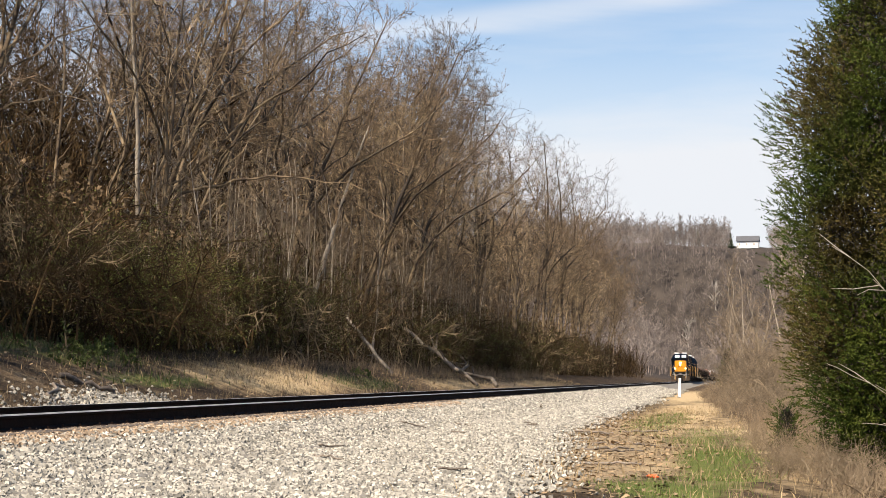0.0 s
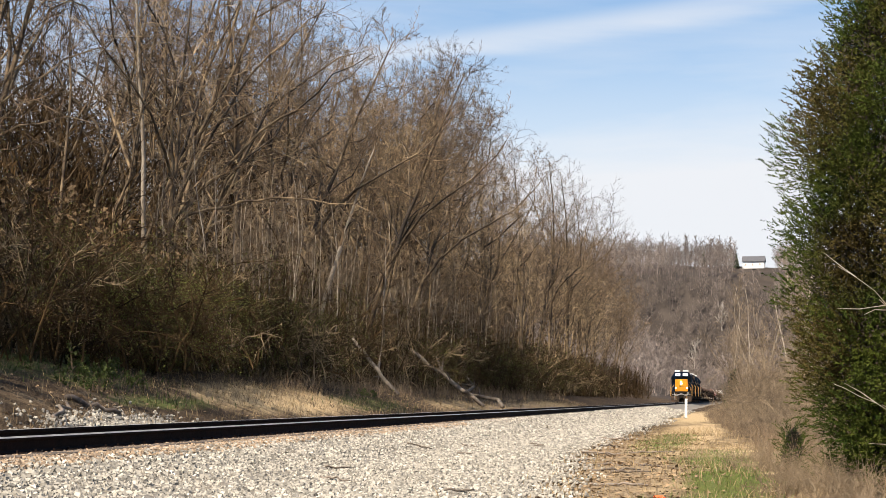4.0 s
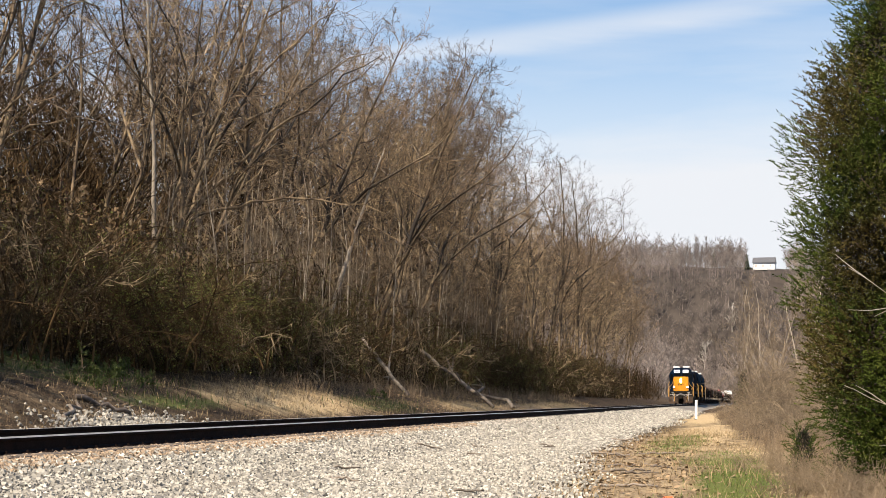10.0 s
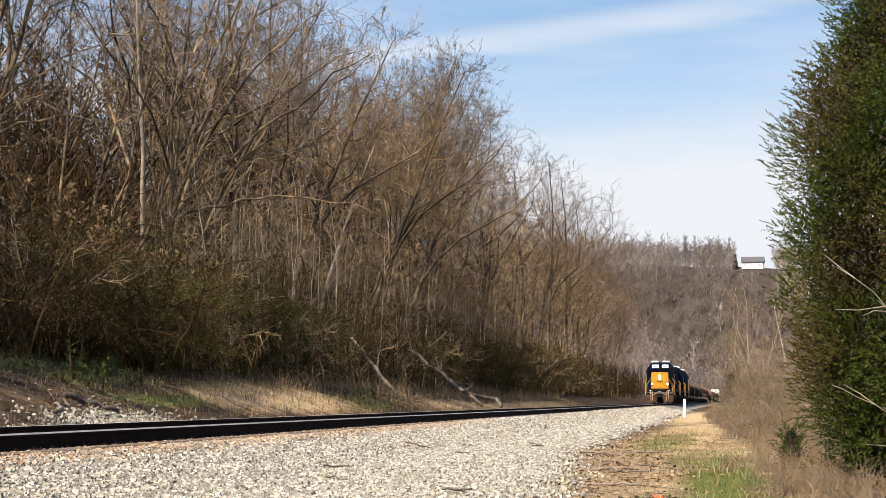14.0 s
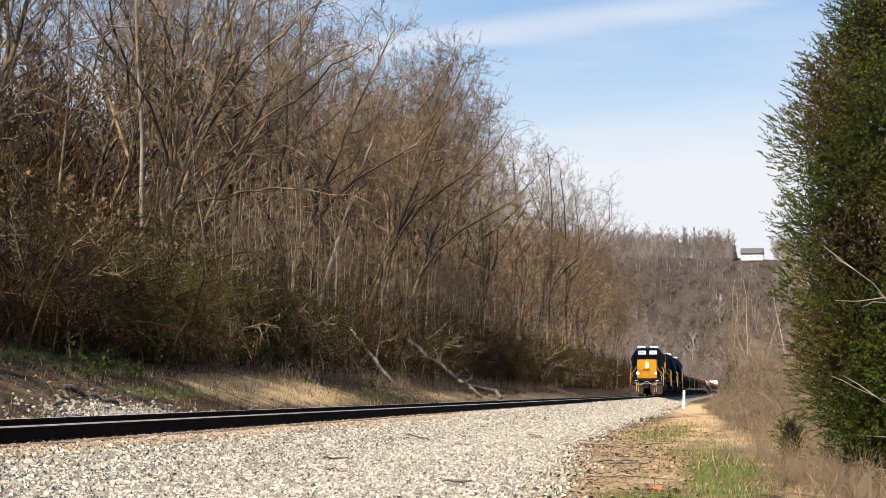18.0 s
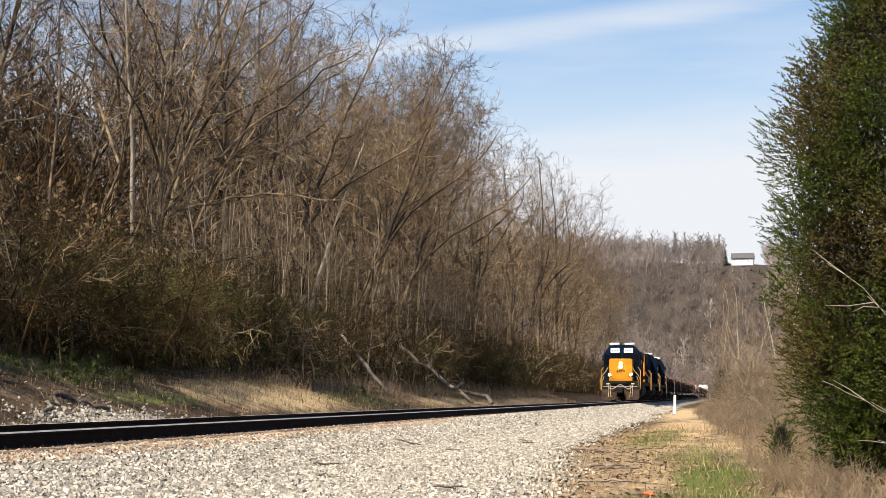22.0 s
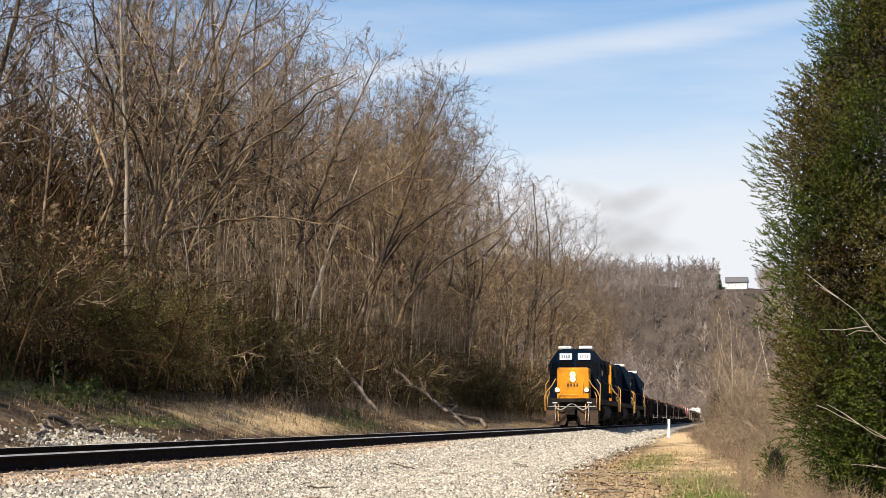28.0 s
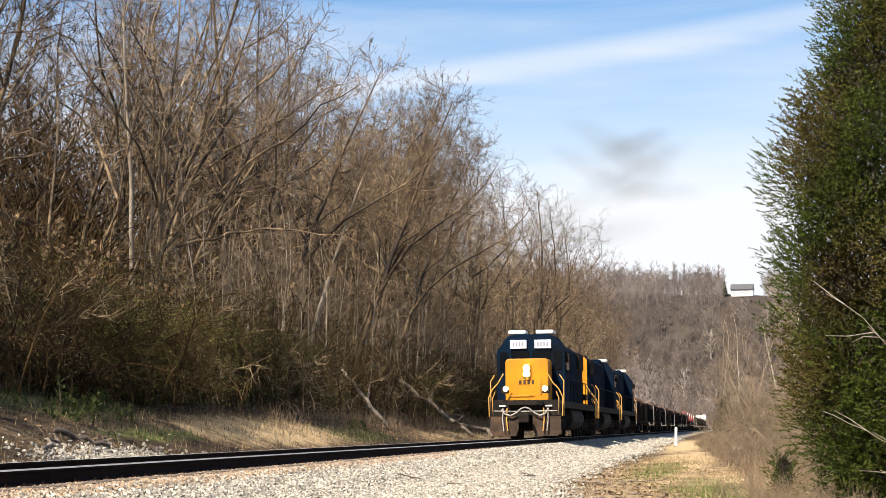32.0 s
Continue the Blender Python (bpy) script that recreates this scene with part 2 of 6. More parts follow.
def smoke_material(name, colour, cover):
    """Thin smoke, densest at the heart of a puff and fading to nothing at its rim."""
    m = bpy.data.materials.new(name)
    m.use_nodes = True
    n, l = m.node_tree.nodes, m.node_tree.links
    b = n["Principled BSDF"]
    b.inputs["Base Color"].default_value = (*colour, 1)
    b.inputs["Roughness"].default_value = 1.0
    b.inputs["Specular IOR Level"].default_value = 0.0
    co = n.new("ShaderNodeTexCoord")
    mp = n.new("ShaderNodeMapping")
    mp.inputs["Scale"].default_value = (0.2, 1 / 4.5, 1 / 1.35)
    ball = n.new("ShaderNodeTexGradient")
    ball.gradient_type = "SPHERICAL"
    fluff = n.new("ShaderNodeTexNoise")
    fluff.inputs["Scale"].default_value = 0.35
    fluff.inputs["Detail"].default_value = 2
    even = n.new("ShaderNodeMapRange")
    even.inputs["To Min"].default_value = 0.35
    even.inputs["To Max"].default_value = 0.85
    mul = n.new("ShaderNodeMath")
    mul.operation = "MULTIPLY"
    fade = n.new("ShaderNodeMapRange")
    fade.interpolation_type = "SMOOTHSTEP"
    fade.inputs["From Max"].default_value = 0.5
    fade.inputs["To Max"].default_value = cover
    l.new(co.outputs["Object"], mp.inputs["Vector"])
    l.new(mp.outputs["Vector"], ball.inputs["Vector"])
    l.new(co.outputs["Object"], fluff.inputs["Vector"])
    l.new(ball.outputs["Fac"], mul.inputs[0])
    l.new(fluff.outputs["Fac"], even.inputs["Value"])
    l.new(even.outputs["Result"], mul.inputs[1])
    l.new(mul.outputs["Value"], fade.inputs["Value"])
    tr = n.new("ShaderNodeBsdfTransparent")
    mx = n.new("ShaderNodeMixShader")
    l.new(fade.outputs["Result"], mx.inputs["Fac"])
    l.new(tr.outputs["BSDF"], mx.inputs[1])
    l.new(b.outputs["BSDF"], mx.inputs[2])
    l.new(mx.outputs["Shader"], n["Material Output"].inputs["Surface"])
    return m


M_SMOKE = smoke_material("diesel_smoke", (0.12, 0.112, 0.105), 0.14)


# ---------------------------------------------------------------- building helpers
def quick_mesh(name, verts, faces, mats, smooth=False, index=None):
    """A mesh from arrays: faces all with the same number of corners."""
    verts = np.asarray(verts, dtype=np.float32).reshape(-1, 3)
    faces = np.asarray(faces, dtype=np.int32)
    count, k = faces.shape
    me = bpy.data.meshes.new(name)
    me.vertices.add(len(verts))
    me.vertices.foreach_set("co", verts.ravel())
    me.loops.add(count * k)
    me.loops.foreach_set("vertex_index", faces.ravel())
    me.polygons.add(count)
    me.polygons.foreach_set("loop_start", np.arange(0, count * k, k, dtype=np.int32))
    me.polygons.foreach_set("use_smooth", np.full(count, smooth, dtype=bool))
    for m in mats if isinstance(mats, (list, tuple)) else [mats]:
        me.materials.append(m)
    if index is not None:
        me.polygons.foreach_set("material_index", np.asarray(index, dtype=np.int32))
    me.update(calc_edges=True)
    return me


def part(name, bm, mat, parent, label="", smooth=False):
    """One bmesh as one mesh object under a thing or a part."""
    me = bpy.data.meshes.new(name)
    bmesh.ops.recalc_face_normals(bm, faces=bm.faces)
    bm.to_mesh(me)
    bm.free()
    me.materials.append(mat)
    if smooth:
        me.polygons.foreach_set("use_smooth", [True] * len(me.polygons))
    ob = new(name, me)
    ob.parent = parent
    if label:
        tagged(ob, label)
    return ob


def shared(name, me, parent, m=None):
    ob = new(name, me)
    ob.parent = parent
    if m is not None:
        ob.matrix_basis = m
    return ob


def box(bm, x0, x1, y0, y1, z0, z1, bevel=0.0):
    made = bmesh.ops.create_cube(bm, size=1.0, matrix=Matrix.LocRotScale(
        ((x0 + x1) / 2, (y0 + y1) / 2, (z0 + z1) / 2), None, (abs(x1 - x0), abs(y1 - y0), abs(z1 - z0))))
    if bevel:
        edges = list({e for v in made["verts"] for e in v.link_edges})
        bmesh.ops.bevel(bm, geom=edges, offset=bevel, segments=2, profile=0.6, affect="EDGES")
    return bm


def rod(bm, a, b, r, r2=None, seg=8):
    a, b = Vector(a), Vector(b)
    turn = (b - a).to_track_quat("Z", "Y").to_matrix().to_4x4()
    bmesh.ops.create_cone(bm, cap_ends=True, segments=seg, radius1=r, radius2=r if r2 is None else r2,
                          depth=(b - a).length, matrix=Matrix.Translation((a + b) / 2) @ turn)
    return bm


def pipe(bm, pts, r, seg=6):
    for a, b in zip(pts[:-1], pts[1:]):
        rod(bm, a, b, r, seg=seg)
        bmesh.ops.create_icosphere(bm, subdivisions=1, radius=r, matrix=Matrix.Translation(b))
    return bm


def extrude(bm, outline, a, b, axis="y", bevel=0.0):
    """A closed outline drawn across the given axis, from a to b along it."""
    def at(u, v, w):
        return (u, w, v) if axis == "y" else ((w, u, v) if axis == "x" else (u, v, w))
    lo = [bm.verts.new(at(u, v, a)) for u, v in outline]
    hi = [bm.verts.new(at(u, v, b)) for u, v in outline]
    n = len(outline)
    faces = [bm.faces.new(lo), bm.faces.new(hi[::-1])]
    faces += [bm.faces.new((lo[i], hi[i], hi[(i + 1) % n], lo[(i + 1) % n])) for i in range(n)]
    if bevel:
        edges = list({e for f in faces for e in f.edges})
        bmesh.ops.bevel(bm, geom=edges, offset=bevel, segments=2, profile=0.6, affect="EDGES")
    return bm


def thing(name, label, category, group="", kind=""):
    return tagged(new(name), label, category, group, kind)


def rng(seed):
    return np.random.default_rng(seed)


# ---------------------------------------------------------------- the lie of the land
TRACK_X = -8.55
GAUGE = 1.505
PROFILE_X = [-900, -300, -120, -70, -45, -30, -22, -17, -14.5, -12.6, -11.4, -10.9, -10.2, -6.95, -5.6, -3.2, -1.4, 0, 1.5, 3, 6, 14, 60, 300, 900]
PROFILE_Z = [22, 22, 18, 12.5, 8.0, 4.8, 2.7, 1.5, 0.75, -0.05, -0.40, -0.40, -0.215, -0.24, -0.57, -0.70, -0.76, -0.82, -0.9, -1.15, -2.0, -3.4, -5, -3, 0]


def edge_of_ballast(y):
    return np.interp(y, [0, 19, 31, 46, 66, 130, 250, 600], [-2.0, -2.2, -3.0, -3.7, -3.7, -4.3, -5.0, -5.2])


def smooth_step(v, a, b):
    s = np.clip((v - a) / (b - a), 0, 1)
    return s * s * (3 - 2 * s)


def wave(x, y, seed, size):
    r = rng(seed)
    out = 0
    for k in range(5):
        a = r.uniform(0, 6.28)
        f = 2 ** (k * 0.6) / size
        out = out + np.sin((x * math.cos(a) + y * math.sin(a)) * f * 6.28 + r.uniform(0, 6.28)) / (1 + k * 0.6)
    return out / 2.5


def land(x, y):
    """Height of the ground."""
    x, y = np.asarray(x, float), np.asarray(y, float)
    # the cut bank falls back a little and loses height further up the line
    lean = np.interp(y, [0, 30, 60, 100, 200, 300, 500], [1.0, 1.0, 0.85, 0.62, 0.6, 0.5, 0.6])
    base = np.interp(x, PROFILE_X, PROFILE_Z)
    base = np.where(x < -12.6, -0.05 + (base + 0.05) * lean, base)
    away = np.abs(x - TRACK_X)
    rough = smooth_step(away, 3.5, 9.0)
    base = base + rough * (0.10 * wave(x, y, 3, 7) + 0.05 * wave(x, y, 4, 2.3)) + smooth_step(away, 12, 40) * 0.6 * wave(x, y, 5, 40)
    # the wooded hill across the end of the valley
    top = np.interp(x, [-900, -200, 0, 60, 130, 300, 900], [82, 78, 73, 72, 67, 50, 50])
    hill = top * np.clip((y - 520) / 465, 0, 1) * (1 - 0.35 * smooth_step(y, 1050, 2400)) + smooth_step(y, 500, 900) * 3.5 * wave(x, y, 8, 150)
    # the line keeps to a level valley floor as far as the train reaches
    clear = np.maximum(smooth_step(away, 6, 70), smooth_step(y, 800, 900))
    return base * (1 - smooth_step(y, 650, 800)) + hill * clear


# ---------------------------------------------------------------- ground
def spaced(parts):
    out = [parts[0][0]]
    for a, b, step in parts:
        n = max(1, int(round((b - a) / step)))
        out += [a + (b - a) * (i + 1) / n for i in range(n)]
    return np.array(out)


def ground_material():
    m = bpy.data.materials.new("earth_and_grass")
    m.use_nodes = True
    n, l = m.node_tree.nodes, m.node_tree.links
    b = n["Principled BSDF"]
    b.inputs["Roughness"].default_value = 0.95
    b.inputs["Specular IOR Level"].default_value = 0.1
    co = n.new("ShaderNodeTexCoord")

    def noise_of(s, d=6):
        t = n.new("ShaderNodeTexNoise")
        t.inputs["Scale"].default_value = s
        t.inputs["Detail"].default_value = d
        t.inputs["Roughness"].default_value = 0.65
        l.new(co.outputs["Object"], t.inputs["Vector"])
        return t.outputs["Fac"]

    def fit_range(f, lo, hi):
        r = n.new("ShaderNodeMapRange")
        r.inputs["From Min"].default_value = lo
        r.inputs["From Max"].default_value = hi
        l.new(f, r.inputs["Value"])
        return r.outputs["Result"]

    def mixed(f, a, c):
        x = n.new("ShaderNodeMixRGB")
        l.new(f, x.inputs["Fac"])
        for v, s in ((a, "Color1"), (c, "Color2")):
            if isinstance(v, tuple):
                x.inputs[s].default_value = (*v, 1)
            else:
                l.new(v, x.inputs[s])
        return x.outputs["Color"]

    def masked(name, s, c, col):
        at = n.new("ShaderNodeAttribute")
        at.attribute_name = name
        k = n.new("ShaderNodeMath")
        k.operation = "MULTIPLY_ADD"
        l.new(noise_of(s), k.inputs[0])
        k.inputs[1].default_value = 0.9
        l.new(at.outputs["Fac"], k.inputs[2])
        return mixed(fit_range(k.outputs["Value"], 0.84, 1.16), col, c)

    col = mixed(fit_range(noise_of(9.0), 0.35, 0.65), (0.050, 0.034, 0.021), (0.10, 0.069, 0.042))
    col = mixed(fit_range(noise_of(0.8), 0.4, 0.65), col, (0.034, 0.024, 0.016))
    straw = mixed(fit_range(noise_of(6.0), 0.35, 0.65), (0.44, 0.335, 0.195), (0.32, 0.23, 0.13))
    green = mixed(fit_range(noise_of(14.0), 0.35, 0.65), (0.075, 0.105, 0.025), (0.13, 0.125, 0.045))
    dirt = mixed(fit_range(noise_of(18.0), 0.35, 0.65), (0.31, 0.24, 0.155), (0.19, 0.135, 0.08))
    col = masked("dirt", 1.6, dirt, col)
    col = masked("straw", 1.3, straw, col)
    col = masked("green", 1.8, green, col)
    col = masked("woodland", 0.02, mixed(fit_range(noise_of(0.09), 0.38, 0.62), (0.060, 0.049, 0.041), (0.036, 0.030, 0.026)), col)
    l.new(col, b.inputs["Base Color"])
    bp = n.new("ShaderNodeBump")
    bp.inputs["Strength"].default_value = 0.9
    bp.inputs["Distance"].default_value = 0.05
    l.new(noise_of(22.0), bp.inputs["Height"])
    l.new(bp.outputs["Normal"], b.inputs["Normal"])
    return m


def patch(x, y, cx, cy, rx, ry):
    return np.clip(1.25 - np.hypot((x - cx) / rx, (y - cy) / ry), 0, 1)


def straw_here(x, y):
    return np.maximum.reduce([0.85 * patch(x, y, -13.9, 54, 2.1, 13), 0.6 * patch(x, y, -13.2, 86, 1.8, 16), 0.7 * patch(x, y, -13, 125, 1.6, 22),
                              0.9 * patch(x, y, -1.6, 62, 1.7, 40) + 0 * x, 0.6 * patch(x, y, 0.2, 26, 3.0, 12), 0.72 * patch(x, y, 0.3, 40, 2.6, 26), 0.85 * patch(x, y, -2.6, 125, 2.6, 70)])


def green_here(x, y):
    return np.maximum.reduce([patch(x, y, -0.15, 27, 0.85, 9), 0.85 * patch(x, y, -0.7, 19.5, 1.0, 2.6), 0.78 * patch(x, y, -1.9, 49, 0.9, 13), 0.7 * patch(x, y, -0.4, 36, 1.3, 7),
                              0.66 * patch(x, y, -16.0, 41, 2.6, 9), 0.75 * patch(x, y, -13.6, 42, 0.7, 6), 0.6 * patch(x, y, -13.5, 66, 1.6, 10)])


def dirt_here(x, y):
    return np.maximum.reduce([1.0 * patch(x, y, -2.0, 27, 1.5, 12), 0.95 * patch(x, y, -2.6, 44, 1.6, 18), 0.44 * patch(x, y, -13.4, 36, 2.8, 15), 0.7 * patch(x, y, -12.8, 110, 1.4, 40)])


gx = spaced([(-1500, -300, 60), (-300, -100, 14), (-100, -40, 3), (-40, -18, 0.8), (-18, -11.4, 0.25), (-11.4, -10.2, 0.2), (-10.2, -6.9, 1.1),
             (-6.9, 3, 0.22), (3, 12, 0.8), (12, 60, 5), (60, 300, 18), (300, 1500, 80)])
gy = spaced([(-400, -60, 40), (-60, 0, 6), (0, 12, 1.0), (12, 60, 0.45), (60, 160, 1.6), (160, 360, 7), (360, 1100, 14), (1100, 3400, 110)])
GX, GY = np.meshgrid(gx, gy)
GZ = land(GX, GY) - 0.05 * (np.abs(GX - TRACK_X) < 2.0)
nx, ny = len(gx), len(gy)
ids = np.arange(nx * ny).reshape(ny, nx)
quads = np.stack([ids[:-1, :-1], ids[:-1, 1:], ids[1:, 1:], ids[1:, :-1]], -1).reshape(-1, 4)
ground_mesh = quick_mesh("ground", np.stack([GX, GY, GZ], -1), quads, ground_material(), smooth=True)
for key, field in (("straw", straw_here), ("green", green_here), ("dirt", dirt_here), ("woodland", lambda x, y: 0.75 * smooth_step(y, 340, 420))):
    layer = ground_mesh.attributes.new(key, "FLOAT", "POINT")
    layer.data.foreach_set("value", np.asarray(field(GX, GY)).astype(np.float32).ravel())
ground = tagged(new("ground", ground_mesh), "brown leaf-littered earth with dry grass and green patches", "ground", kind="structure")

# crushed stone bed under and beside the track
bx = np.linspace(0, 1, 26)
by = spaced([(-60, 8, 4), (8, 70, 0.5), (70, 200, 2), (200, 806, 12)])
ragged = 0.35 * wave(by * 1.0, by * 0.0, 21, 6) + 0.15 * wave(by, by * 0, 22, 1.7)
left, right = -11.3 + 0.2 * ragged, edge_of_ballast(by) + ragged
BX = left[:, None] + (right - left)[:, None] * bx[None, :]
BY = np.repeat(by[:, None], len(bx), 1)
BZ = land(BX, BY) + np.minimum(0.03, 0.10 * np.minimum(BX - left[:, None], right[:, None] - BX)) - 0.006
BZ = np.where(np.abs(BX - TRACK_X) < 1.6, -0.23, BZ)
bi = np.arange(BX.size).reshape(BX.shape)
bq = np.stack([bi[:-1, :-1], bi[:-1, 1:], bi[1:, 1:], bi[1:, :-1]], -1).reshape(-1, 4)
ballast = tagged(new("ballast", quick_mesh("ballast", np.stack([BX, BY, BZ], -1), bq, M_BALLAST, smooth=True)),
                 "crushed stone ballast bed, darkened for the shade between the stones", "ballast", kind="structure")


# ---------------------------------------------------------------- the track
def rail_outline(cx, worn):
    half = [(0.076, -0.178), (0.076, -0.168), (0.018, -0.145), (0.010, -0.06), (0.036, -0.038), (0.036, -worn)]
    return [(cx + u, v) for u, v in half] + [(cx - u, v) for u, v in half[::-1]]


track = thing("railway_track", "single railway track of dark rusty rails on timber ties", "railway track", kind="structure")
for side in (-1, 1):
    cx = TRACK_X + side * GAUGE / 2
    worn = 0.016 if side > 0 else 0.003
    rail = part("rail", extrude(bmesh.new(), rail_outline(cx, worn), -60, 800), M_RAIL, track)
    rail.location.z = 0.02 if side < 0 else 0.0
    bm = bmesh.new()
    extrude(bm, [(cx + 0.036, -worn), (cx + 0.020, 0.0), (cx - 0.020, 0.0), (cx - 0.036, -worn)], -60, 800)
    part("rail_head", bm, M_RAILTOP, rail, "worn bright running surface")
tie_bm = box(bmesh.new(), -1.30, 1.30, -0.11, 0.11, -0.34, -0.180, 0.012)
tie_mesh = bpy.data.meshes.new("tie")
tie_bm.to_mesh(tie_mesh)
tie_bm.free()
tie_mesh.materials.append(M_TIE)
plate_bm = bmesh.new()
for side in (-1, 1):
    box(plate_bm, side * GAUGE / 2 - 0.17, side * GAUGE / 2 + 0.17, -0.09, 0.09, -0.1815, -0.1705)
    for dx in (-0.11, 0.11):
        box(plate_bm, side * GAUGE / 2 + dx - 0.012, side * GAUGE / 2 + dx + 0.012, -0.05, -0.025, -0.172, -0.145)
plate_mesh = bpy.data.meshes.new("tie_plate")
plate_bm.to_mesh(plate_mesh)
plate_bm.free()
plate_mesh.materials.append(M_RAIL)
r = rng(5)
for i in range(290):
    m = pose(TRACK_X + r.uniform(-0.04, 0.04), 8 + 0.53 * i + r.uniform(-0.03, 0.03), 0, 0, 0, r.uniform(-1.2, 1.2))
    tie = shared("tie", tie_mesh, track, m)
    if i < 110:
        shared("tie_plate", plate_mesh, tie)


# ---------------------------------------------------------------- scattered small matter
CUBE = np.array([[-1, -1, -1], [1, -1, -1], [1, 1, -1], [-1, 1, -1], [-1, -1, 1], [1, -1, 1], [1, 1, 1], [-1, 1, 1]], float)
CUBE_FACES = np.array([[0, 3, 2, 1], [4, 5, 6, 7], [0, 1, 5, 4], [1, 2, 6, 5], [2, 3, 7, 6], [3, 0, 4, 7]])


def random_turns(r, n):
    q = r.normal(size=(n, 4))
    q /= np.linalg.norm(q, axis=1)[:, None]
    w, x, y, z = q.T
    return np.stack([1 - 2 * (y * y + z * z), 2 * (x * y - z * w), 2 * (x * z + y * w),
                     2 * (x * y + z * w), 1 - 2 * (x * x + z * z), 2 * (y * z - x * w),
                     2 * (x * z - y * w), 2 * (y * z + x * w), 1 - 2 * (x * x + y * y)], -1).reshape(n, 3, 3)


def stones_mesh(name, pts, size, seed, mat):
    r = rng(seed)
    n = len(pts)
    corner = CUBE[None] * (0.5 + 0.5 * r.random((n, 8, 1))) * r.uniform(0.55, 1.0, (n, 1, 3)) * (size * 0.62)[:, None, None]
    v = np.einsum("nij,nkj->nki", random_turns(r, n), corner) + pts[:, None, :]
    f = (CUBE_FACES[None] + 8 * np.arange(n)[:, None, None]).reshape(-1, 4)
    return quick_mesh(name, v, f, mat)


def stone_places(seed, n, y0, y1, x0=-7.15):
    r = rng(seed)
    y = y0 + (y1 - y0) * r.random(n) ** 1.35
    hi = edge_of_ballast(y) + 0.35 * wave(y, y * 0, 21, 6) + 0.3 * r.normal(size=n)
    x = x0 + (hi - x0) * r.random(n)
    return x, y


sx, sy = stone_places(11, 52000, 12.5, 46)
tagged(new("ballast_stones", stones_mesh("ballast_stones", np.stack([sx, sy, land(sx, sy) + 0.022], -1), rng(12).uniform(0.026, 0.060, len(sx)), 13, M_STONE)),
                "loose pale angular limestone ballast stones", "ballast", kind="stuff")
sx, sy = stone_places(14, 15000, 46, 92)
tagged(new("ballast_stones", stones_mesh("ballast_stones", np.stack([sx, sy, land(sx, sy) + 0.035], -1), rng(15).uniform(0.04, 0.085, len(sx)), 16, M_STONE)),
                    "loose pale ballast stones further along the track", "ballast", kind="stuff")
sx, sy = stone_places(24, 6500, 90, 165)
tagged(new("ballast_stones", stones_mesh("ballast_stones", np.stack([sx, sy, land(sx, sy) + 0.04], -1), rng(25).uniform(0.07, 0.13, len(sx)), 26, M_STONE)),
       "pale ballast stones along the distant track", "ballast", kind="stuff")
r = rng(19)
sx, sy = r.uniform(-7.72, -6.8, 20000) + 0.06 * r.normal(size=20000), 12.5 + 46 * r.random(20000) ** 1.3
M_RUSTSTONE = material("rust_stained_stone", (0.294, 0.210, 0.133), (0.210, 0.154, 0.105), scale=6.0, bump=0.3, fine=60, island=True, vary=0.4)
tagged(new("stained_stones", stones_mesh("stained_stones", np.stack([sx, sy, land(sx, sy) + 0.024], -1), r.uniform(0.025, 0.06, len(sx)), 20, M_RUSTSTONE)),
       "brown rust-stained ballast stones close to the rail", "ballast", kind="stuff")
r = rng(17)
sx = np.concatenate([r.uniform(-12.0, -10.6, 4200), r.normal(-12.4, 0.4, 1500)])
sy = np.concatenate([r.uniform(22, 60, 4200), r.normal(35.5, 1.9, 1500)])
tagged(new("ballast_stones", stones_mesh("ballast_stones", np.stack([sx, sy, land(sx, sy) + 0.02], -1), r.uniform(0.035, 0.085, len(sx)), 18, M_STONE)),
                     "white stones spilled at the foot of the bank", "ballast", kind="stuff")


def blades(name, x, y, height, width, bend, seed, mat, label, category="grass"):
    """Narrow upright blades, each of two faces, rooted in the ground."""
    r = rng(seed)
    n = len(x)
    root = np.stack([x, y, land(x, y) - 0.01], -1)
    a = r.uniform(0, 6.28, n)
    side = np.stack([np.cos(a), np.sin(a), 0 * a], -1) * (width * r.uniform(0.6, 1.3, n))[:, None]
    h = height * r.uniform(0.45, 1.15, n)
    b = r.uniform(0, 6.28, n)
    tilt = np.stack([np.cos(b), np.sin(b), 0 * b], -1) * (bend * h * r.uniform(0.1, 1.0, n))[:, None]
    up = np.stack([0 * h, 0 * h, h], -1)
    v = np.stack([root - side, root + side, root + side * 0.7 + up * 0.55 + tilt * 0.35, root - side * 0.7 + up * 0.55 + tilt * 0.35,
                  root + side * 0.15 + up + tilt, root - side * 0.15 + up + tilt], 1)
    f = np.array([[0, 1, 2, 3], [3, 2, 4, 5]])[None] + 6 * np.arange(n)[:, None, None]
    return tagged(new(name, quick_mesh(name, v, f.reshape(-1, 4), mat)), label, category, kind="stuff")


def chosen(seed, n, x0, x1, y0, y1, field, power=1.0):
    r = rng(seed)
    x, y = r.uniform(x0, x1, n), y0 + (y1 - y0) * r.random(n) ** power
    keep = r.random(n) < field(x, y)
    return x[keep], y[keep]


